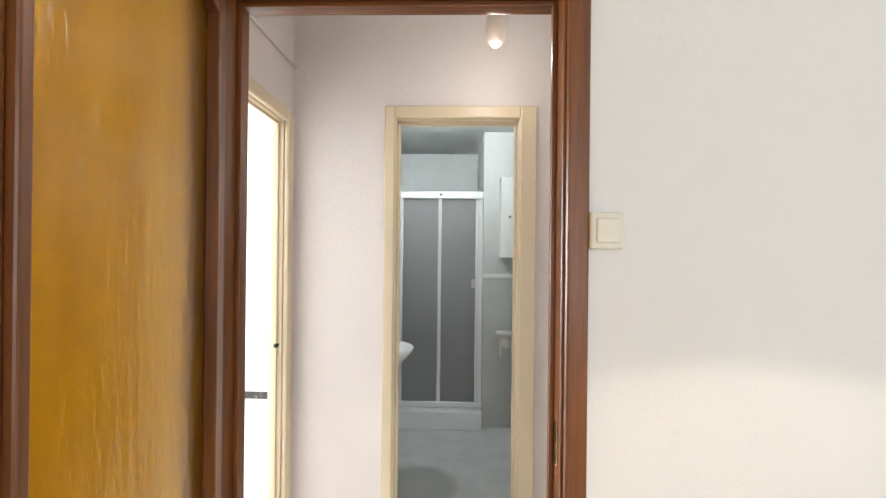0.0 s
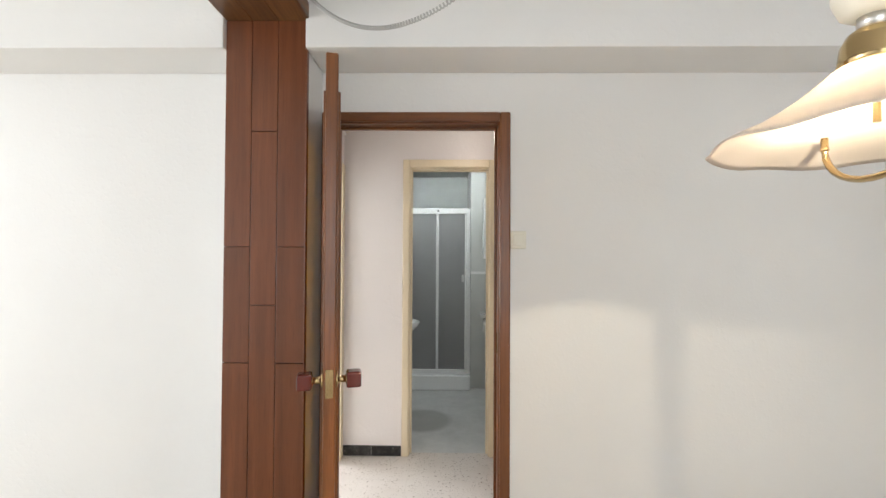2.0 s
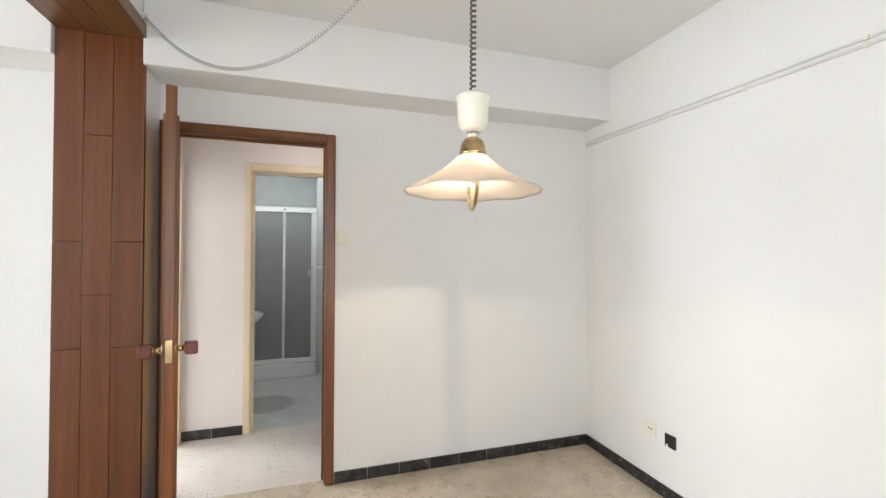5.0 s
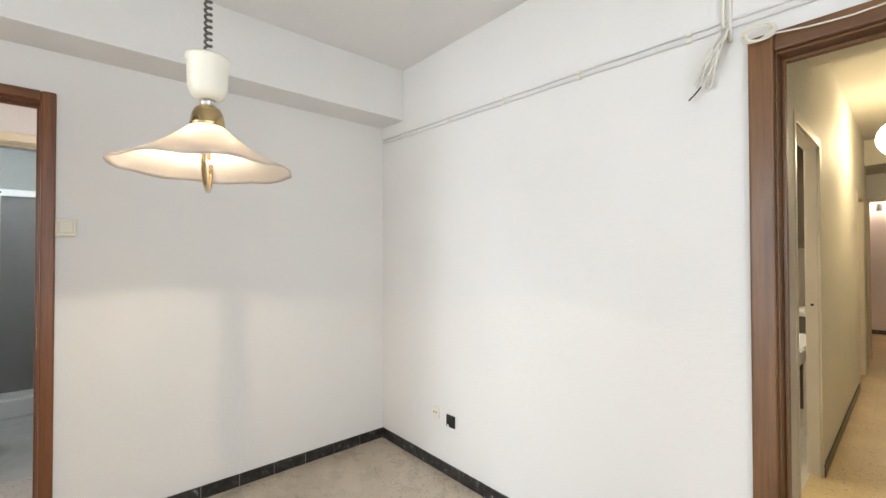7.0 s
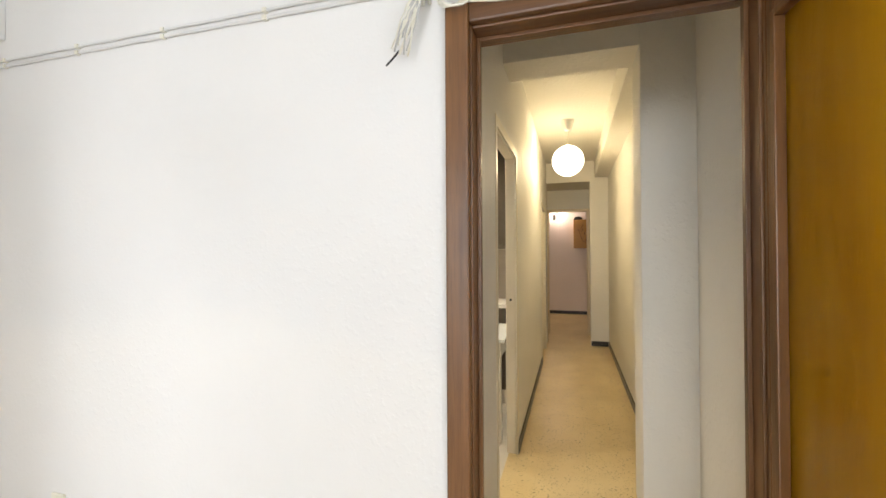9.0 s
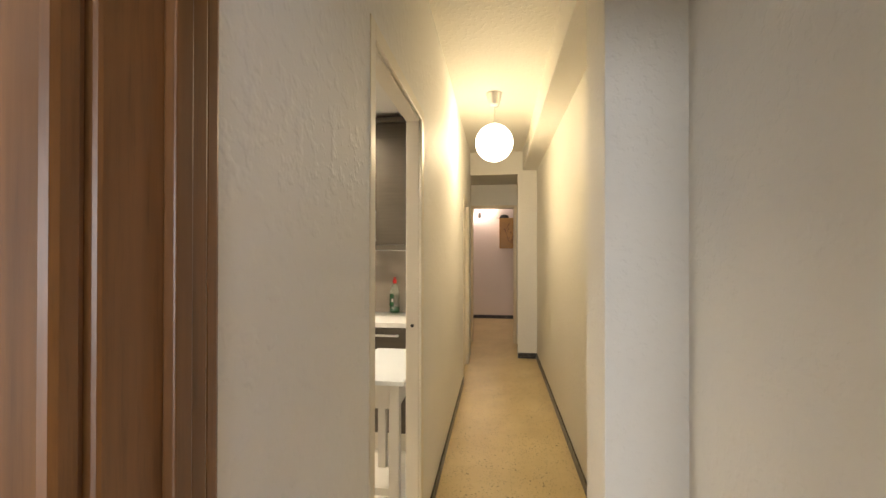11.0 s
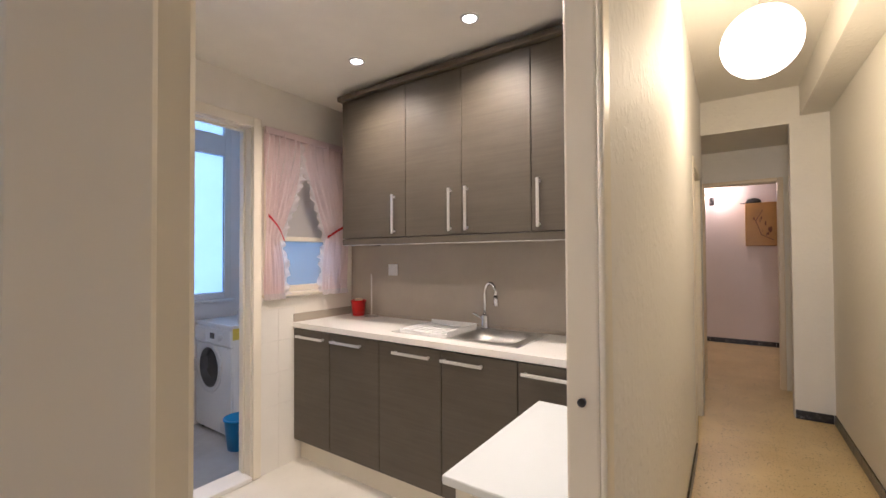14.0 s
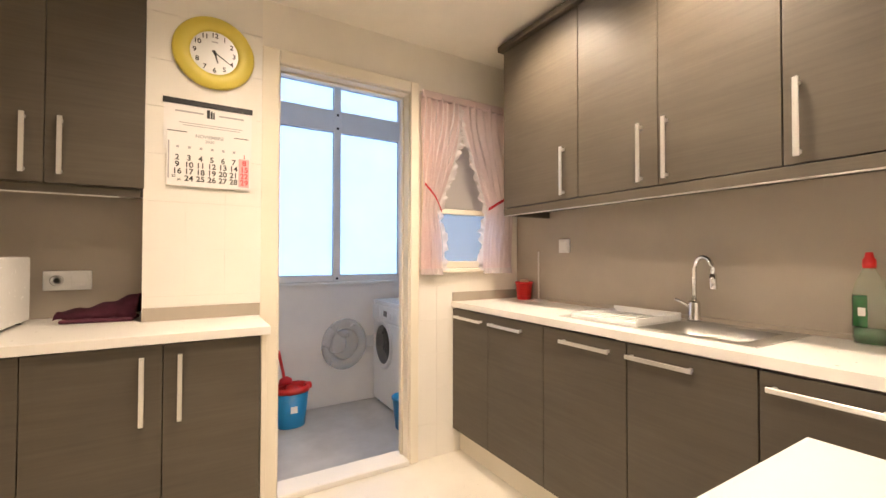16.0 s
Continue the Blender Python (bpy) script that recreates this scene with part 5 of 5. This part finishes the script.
# calendar
ca = thing("wall_calendar", pose(3.447, -0.134, 1.47), "paper wall calendar for November 2020 with a dark top strip", "calendar")
CW, CH = 0.338, 0.368
part("sheet", box((0.0, -0.002, 0.155), (CW, 0.0, CH)), M_PAPER, ca)
part("month_block", box((0.012, -0.006, 0.0), (CW - 0.004, -0.0025, 0.235), 0.001), M_PAPER, ca)
part("top_strip", box((-0.003, -0.006, CH - 0.018), (CW + 0.003, -0.0022, CH + 0.006), 0.001), M_BLACK, ca, "dark metal top strip")
part("emblem", boxes(((0.158, -0.0032, 0.305), (0.170, -0.0022, 0.342)), ((0.172, -0.0032, 0.305), (0.180, -0.0022, 0.338)), ((0.182, -0.0032, 0.305), (0.188, -0.0022, 0.334))), M_INK, ca)
for x0, x1, z, h in ((0.04, 0.145, 0.318, 0.007), (0.205, 0.305, 0.318, 0.007), (0.055, 0.30, 0.272, 0.003), (0.07, 0.29, 0.262, 0.003)):
    part("script_line", box((x0, -0.0032, z), (x1, -0.0022, z + h)), M_GREYINK, ca)
part("block_edge", box((0.014, -0.0072, 0.231), (0.085, -0.0062, 0.234)), M_INK, ca)
part("block_edge", box((0.265, -0.0072, 0.231), (0.325, -0.0062, 0.234)), M_INK, ca)
part("month", moved(text_mesh("NOVIEMBRE", 0.020), pose(0.17, -0.0065, 0.220, 90, 0, 0)), M_GREYINK, ca)
part("year", moved(text_mesh("2020", 0.018), pose(0.17, -0.0065, 0.200, 90, 0, 0)), M_GREYINK, ca)
part("sunday_band", box((0.285, -0.0067, 0.012), (0.328, -0.0061, 0.14)), M_PINKINK, ca)
part("side_bar", box((0.016, -0.0067, 0.03), (0.022, -0.0061, 0.19)), M_GREYINK, ca)
for wk in range(5):
    for d in range(7):
        day = wk * 7 + d - 5
        if wk == 0 and d < 6 or day > 30:
            continue
        if wk == 4 and d == 0:
            part("day_number", moved(text_mesh("23", 0.014), pose(0.038, -0.0065, 0.040, 90, 0, 0)), M_INK, ca)
            part("day_number", moved(text_mesh("30", 0.014), pose(0.056, -0.0065, 0.026, 90, 0, 0)), M_INK, ca)
            continue
        part("day_number", moved(text_mesh(str(day), 0.033 if wk else 0.024), pose(0.05 + d * 0.0430, -0.0069, 0.150 - wk * 0.0295, 90, 0, 0)), M_REDINK if d == 6 else M_INK, ca)
for d in range(6):
    part("small_mark", box((0.046 + d * 0.043, -0.0067, 0.162), (0.056 + d * 0.043, -0.0061, 0.172)), M_GREYINK, ca)

# window beside the balcony door, with tied curtains
kw = thing("window_2", pose(0, 0, 0), "small cream kitchen window onto the laundry", "window", kind="structure")
for a, b in (((4.74, -0.08, 1.10), (4.775, -0.03, 2.07)), ((5.245, -0.08, 1.10), (5.28, -0.03, 2.07)), ((4.775, -0.08, 1.10), (5.245, -0.03, 1.14)), ((4.775, -0.08, 2.03), (5.245, -0.03, 2.07)), ((4.775, -0.078, 1.43), (5.245, -0.032, 1.46))):
    part("window_frame", box(a, b, 0.004), M_CREAMPALE, kw)
part("pane", box((4.775, -0.057, 1.14), (5.245, -0.052, 1.43)), M_GLASS, kw).visible_shadow = False
part("pane", box((4.775, -0.057, 1.46), (5.245, -0.052, 2.03)), M_GREYPANE, kw, "grey obscured pane")
part("window_sill", box((4.68, -0.135, 1.075), (5.34, -0.10, 1.098), 0.004), M_CREAMPALE, kw)
for a, b in (((4.69, -0.112, 1.098), (4.738, -0.1005, 2.13)), ((5.282, -0.112, 1.098), (5.33, -0.1005, 2.13)), ((4.738, -0.112, 2.072), (5.282, -0.1005, 2.13))):
    part("window_trim", box(a, b, 0.003), M_CREAMPALE, kw)


def curtain(side):
    """One gathered voile curtain tied back to its side; side -1 hangs at the low-x end, 1 at the high-x end."""
    ob = thing("curtain", pose(0, 0, 0), "sheer pink voile curtain with a lace frill and red tieback", "curtain", "tied kitchen curtains")
    nu, nv = 60, 44
    top, tie, low = 2.10, 1.44 if side < 0 else 1.465, 1.085
    wide, tied = (0.262, 0.10) if side < 0 else (0.385, 0.20)
    outer = 4.672 if side < 0 else 5.335

    def inner(z):
        if z > tie:
            t = (top - z) / (top - tie)
            w = wide - (wide - tied) * max(0.0, t - 0.15) ** 1.35 / 0.803
        else:
            t = (tie - z) / (tie - low)
            w = tied + 0.035 * math.sin(min(1, t * 1.5) * math.pi / 2)
        return outer - side * w

    def at(u, z, push=0.0):
        xi = inner(z)
        pinch = 0.35 + 0.65 * min(1, abs(z - tie) / 0.22)
        x = outer + (xi - outer) * u
        y = -0.145 - 0.012 * pinch * math.sin(u * 44 + 1.3 * math.sin(z * 5)) - 0.008 * math.sin(u * 17 + z * 9) - push
        return (x, y, z)

    bm = bmesh.new()
    g = [[bm.verts.new(at(i / nu, top + (low - top) * j / nv + (0.012 * math.sin(i * 0.9) if j == nv else 0))) for j in range(nv + 1)] for i in range(nu + 1)]
    for i in range(nu):
        for j in range(nv):
            bm.faces.new((g[i][j], g[i + 1][j], g[i + 1][j + 1], g[i][j + 1]))
    part("cloth", bm, M_CURTAIN, ob, "", True)
    fr = bmesh.new()
    rows = []
    n = 110
    for j in range(n + 1):
        z = top + (low - top) * j / n
        p = Vector(at(1, z))
        row = []
        for k in range(4):
            e = k / 3
            row.append(fr.verts.new(p + Vector((-side * (0.030 + 0.010 * math.sin(j * 0.31 + side) + 0.007 * math.sin(j * 0.93) + 0.004 * math.sin(j * 1.9)) * e, -0.004 - 0.012 * e * math.sin(j * 0.85 + 1.5 * math.sin(j * 0.23) + 0.7 * k), 0.006 * e * math.cos(j * 0.57)))))
        rows.append(row)
    for p, q in zip(rows, rows[1:]):
        for k in range(3):
            fr.faces.new((p[k], p[k + 1], q[k + 1], q[k]))
    part("frill", fr, M_LACE, ob, "ruffled white lace edge", True)
    hem = bmesh.new()
    rows = []
    for j in range(70):
        u = j / 69
        p = Vector(at(u, low + 0.015))
        rows.append([hem.verts.new(p + Vector((0.0, -0.006 - 0.012 * e * math.sin(j * 1.5), -0.035 * e))) for e in (0, 0.5, 1)])
    for p, q in zip(rows, rows[1:]):
        for k in range(2):
            hem.faces.new((p[k], p[k + 1], q[k + 1], q[k]))
    part("hem", hem, M_LACE, ob, "ruffled white hem", True)
    tz0, tz1 = (1.58, 1.43) if side < 0 else (1.57, 1.46)
    pts = []
    for j in range(9):
        u = j / 8
        p = Vector(at(u * 1.08, tz0 + (tz1 - tz0) * u, 0.022))
        pts.append((p.x, -0.180 - 0.006 * math.sin(u * 3), p.z))
    bmr = bmesh.new()
    rr = [[bmr.verts.new((x, y, z + dz)) for dz in (-0.009, 0.009)] for x, y, z in pts]
    for p, q in zip(rr, rr[1:]):
        bmr.faces.new((p[0], p[1], q[1], q[0]))
    bmesh.ops.solidify(bmr, geom=bmr.faces, thickness=0.003)
    part("tieback", bmr, M_REDCLOTH, ob, "red ribbon tieback")
    return ob


curtain(-1)
curtain(1)
cr = thing("curtain_rod", pose(4.66, -0.145, 2.11), "thin pale curtain rod over the window", "curtain rod")
part("rod", tube([(0, 0, 0), (0.69, 0, 0)], 0.006), M_CREAMPALE, cr)
part("heading", moved(box((0.01, -0.012, -0.03), (0.68, 0.012, 0.014), 0.005), pose(0, 0, 0)), M_CURTAIN, cr, "gathered pink heading")

# only the x 4.81 row is known; the x 3.75 row is added, unseen
for dx, dy in ((4.81, -0.79), (4.81, -1.51), (3.75, -0.79), (3.75, -1.51)):
    dl = thing("downlight", pose(dx, dy, 2.4), "round recessed ceiling downlight, lit", "lamp", "kitchen downlights")
    part("ring", lathe([(0.030, 0), (0.043, 0), (0.042, -0.005), (0.032, -0.007), (0.030, 0)], 28), M_WHITE, dl, "", True)
    part("lens", lathe([(0, -0.001), (0.0295, -0.001), (0.0295, -0.003), (0, -0.004)], 24), M_SPOT, dl, "glowing lens").visible_shadow = False

# ---- laundry balcony ----
lw = thing("window_1", pose(0, 1.40, 0), "white aluminium sliding window with pale blue frosted panes", "window", kind="structure")
WX0, WX1, WXM = 3.93, 5.30, 4.645
for a, b in (((WX0, 0.0, 0.95), (WX0 + 0.05, 0.06, 2.72)), ((WX1 - 0.06, 0.0, 0.95), (WX1, 0.06, 2.72)), ((WXM - 0.03, -0.004, 0.95), (WXM + 0.03, 0.06, 2.72)), ((WX0 + 0.05, 0.0, 0.95), (WXM - 0.03, 0.06, 1.0)), ((WXM + 0.03, 0.0, 0.95), (WX1 - 0.06, 0.06, 1.0)), ((WX0 + 0.05, 0.0, 2.67), (WXM - 0.03, 0.06, 2.72)), ((WXM + 0.03, 0.0, 2.67), (WX1 - 0.06, 0.06, 2.72)), ((WX0 + 0.05, -0.002, 2.27), (WXM - 0.03, 0.06, 2.46)), ((WXM + 0.03, -0.002, 2.27), (WX1 - 0.06, 0.06, 2.46))):
    part("window_frame", box(a, b, 0.004), M_ALU, lw)
for xa, xb in ((WX0 + 0.05, WXM - 0.03), (WXM + 0.03, WX1 - 0.06)):
    for za, zb in ((1.0, 2.27), (2.46, 2.67)):
        part("pane", box((xa - 0.004, 0.028, za - 0.004), (xb + 0.004, 0.033, zb + 0.004)), M_BLUEPANE, lw, "pale blue frosted pane").visible_shadow = False
    for za, zb in ((1.0, 2.27), (2.46, 2.67)):
        part("gasket", boxes(((xa, 0.02, za), (xa + 0.004, 0.027, zb)), ((xb - 0.004, 0.02, za), (xb, 0.027, zb)), ((xa, 0.02, za), (xb, 0.027, za + 0.004)), ((xa, 0.02, zb - 0.004), (xb, 0.027, zb))), M_BLACK, lw)
for z in (0.975, 2.30, 2.42):
    part("catch", box((WXM - 0.01, -0.014, z - 0.01), (WXM + 0.01, -0.003, z + 0.01), 0.003), M_BLACK, lw)
part("window_sill", box((WX0 - 0.02, -0.045, 0.925), (WX1 + 0.02, 0.0, 0.949), 0.004), M_WHITE, lw)

wm = thing("washing_machine", pose(4.975, 0.79, -0.13) @ Matrix.Diagonal((1, 1, 1.06, 1)), "white front-loading washing machine with its door open", "washing machine")
part("body", box((0.012, 0, 0.02), (0.42, 0.58, 0.83), 0.012), M_WHITE, wm)
part("front_panel", box((0.0, 0.006, 0.03), (0.014, 0.574, 0.69), 0.008), M_WHITE, wm)
part("control_panel", box((-0.006, 0.004, 0.695), (0.016, 0.576, 0.825), 0.010), M_WHITE, wm)
part("drawer", box((-0.012, 0.40, 0.715), (-0.004, 0.565, 0.808), 0.006), M_WHITE, wm)
part("display", box((-0.0085, 0.25, 0.74), (-0.005, 0.32, 0.785), 0.001), M_DARKGLASS, wm)
part("dial", moved(lathe([(0, 0), (0.028, 0), (0.026, 0.018), (0, 0.02)], 24), pose(-0.006, 0.15, 0.76, 0, -90, 0)), M_GREYWH, wm, "", True)
turn = pose(0.0, 0.34, 0.51, 0, -90, 0)
part("gasket_ring", moved(lathe([(0.150, -0.004), (0.196, -0.002), (0.200, 0.006), (0.188, 0.016), (0.160, 0.012), (0.150, -0.004)], 44), turn), M_GREYWH, wm, "grey door seal", True)
part("drum", moved(lathe([(0, 0.006), (0.158, 0.006), (0.158, 0.003), (0, 0.002)], 40), turn), M_DARKGLASS, wm, "dark drum opening")
part("top", box((0.0, -0.002, 0.832), (0.425, 0.582, 0.86), 0.006), M_WHITE, wm)
dm = pose(-0.285, 0.535, 0.51, 90, 0, 6)
pd = part("porthole_door", moved(lathe([(0.125, 0.0), (0.190, 0.002), (0.208, 0.014), (0.200, 0.034), (0.165, 0.040), (0.128, 0.024), (0.125, 0.0)], 48), dm), M_PORTGLASS, wm, "open grey-rimmed porthole door", True)
part("porthole_glass", moved(lathe([(0, 0.058), (0.07, 0.052), (0.11, 0.034), (0.127, 0.012), (0.120, 0.010), (0.10, 0.028), (0.06, 0.044), (0, 0.05)], 40), dm), M_PORTGLASS, pd, "clear glass bowl", True)
part("hinge", box((-0.09, 0.52, 0.46), (0.004, 0.545, 0.56), 0.004), M_GREYWH, wm)
part("filter_flap", box((-0.004, 0.05, 0.05), (0.004, 0.16, 0.12), 0.003), M_GREYWH, wm)
for y in (0.05, 0.52):
    part("foot", moved(lathe([(0, 0), (0.02, 0), (0.02, 0.022), (0, 0.022)], 14), pose(0.05, y, 0)), M_BLACK, wm)
bk2 = thing("cleaning_bottle", pose(5.10, 0.86, 0.782), "grey-blue cleaning bottle on the washing machine", "bottle")
part("body", lathe([(0, 0), (0.032, 0), (0.034, 0.01), (0.034, 0.10), (0.015, 0.13), (0.015, 0.15), (0, 0.15)], 24), M_CABLE, bk2, "", True)
part("cap", lathe([(0, 0.15), (0.017, 0.15), (0.016, 0.175), (0, 0.176)], 18), M_BLUE, bk2, "", True)
bxs = thing("hanging_label", pose(5.06, 0.80, 0.645), "yellow label hanging on the machine's edge", "label")
part("card", box((-0.075, -0.014, 0.02), (-0.02, -0.010, 0.11), 0.001), M_YELLOW, bxs)

bu = thing("mop_bucket", pose(4.215, 1.13, -0.13), "blue mop bucket with a red wringer", "bucket")
sq = Matrix.Diagonal((1.15, 0.9, 1, 1))
part("pail", moved(lathe([(0, 0), (0.088, 0), (0.092, 0.01), (0.112, 0.26), (0.108, 0.26), (0.086, 0.015), (0, 0.012)], 28), sq), M_BLUE, bu, "blue plastic pail", True)
part("rim", moved(lathe([(0.108, 0.262), (0.120, 0.262), (0.124, 0.285), (0.118, 0.31), (0.108, 0.305), (0.108, 0.262)], 28), sq), M_RED, bu, "red rim", True)
part("wringer", moved(lathe([(0.105, 0.285), (0.085, 0.27), (0.05, 0.22), (0, 0.20), (0, 0.205), (0.052, 0.228), (0.088, 0.278), (0.105, 0.292), (0.105, 0.285)], 24), sq), M_RED, bu, "red wringer basket", True)
part("spout", box((0.10, -0.03, 0.27), (0.152, 0.03, 0.312), 0.008), M_RED, bu)
part("sticker", box((-0.02, -0.0955, 0.12), (0.03, -0.0925, 0.17), 0.002), M_PAPER, bu, "white sticker")
mo = thing("mop", pose(4.18, 1.16, 0.10), "short red mop handle standing in the bucket", "mop")
part("grip", tube([(0, 0, 0), (-0.015, 0.01, 0.16), (-0.05, 0.03, 0.34)], 0.011), M_RED, mo, "", True)
part("head", moved(lathe([(0, 0), (0.05, 0.0), (0.045, 0.03), (0.015, 0.05), (0, 0.052)], 18), pose(0, 0, 0.09)), M_REDCLOTH, mo, "", True)
b2 = thing("blue_bucket", pose(4.965, 0.655, -0.13), "small blue plastic bucket beside the machine", "bucket")
part("pail", lathe([(0, 0), (0.08, 0), (0.105, 0.22), (0.112, 0.222), (0.112, 0.235), (0.10, 0.235), (0.076, 0.012), (0, 0.01)], 26), M_BLUE, b2, "", True)

# window added out of view, as an opening for the dining room fill
sw3 = thing("unseen_window_3", pose(0.9, -3.65, 0.45), "tall white window added out of view to light the dining room", "window", kind="structure")
for a, b in (((-1.0, 0, 0), (-0.94, 0.05, 2.0)), ((0.94, 0, 0), (1.0, 0.05, 2.0)), ((-0.03, 0, 0.06), (0.03, 0.05, 1.94)), ((-0.94, 0, 0), (0.94, 0.05, 0.06)), ((-0.94, 0, 1.94), (0.94, 0.05, 2.0))):
    part("window_frame", box(a, b, 0.004), M_ALU, sw3)
for a, b in ((-0.94, -0.03), (0.03, 0.94)):
    part("pane", box((a, 0.02, 0.06), (b, 0.025, 1.94)), M_GLASS, sw3).visible_shadow = False
sw4 = thing("window_4", pose(-6.25, -1.9, 0.35), "tall white living room window", "window", kind="structure")
for a, b in (((0, -1.35, 0), (0.05, -1.29, 2.15)), ((0, 1.29, 0), (0.05, 1.35, 2.15)), ((0, -0.03, 0.06), (0.05, 0.03, 2.09)), ((0, -1.29, 0), (0.05, 1.29, 0.06)), ((0, -1.29, 2.09), (0.05, 1.29, 2.15))):
    part("window_frame", box(a, b, 0.004), M_ALU, sw4)
for a, b in ((-1.29, -0.03), (0.03, 1.29)):
    part("pane", box((0.02, a, 0.06), (0.025, b, 2.09)), M_GLASS, sw4).visible_shadow = False
part("latch_pin", moved(lathe([(0, 0), (0.006, 0.0), (0.006, 0.015), (0.010, 0.017), (0.010, 0.024), (0, 0.026)], 12), pose(-0.512, 0.815, 1.02, 90, 0, 0)), M_BLACK, dc4, "dark latch stud", True)
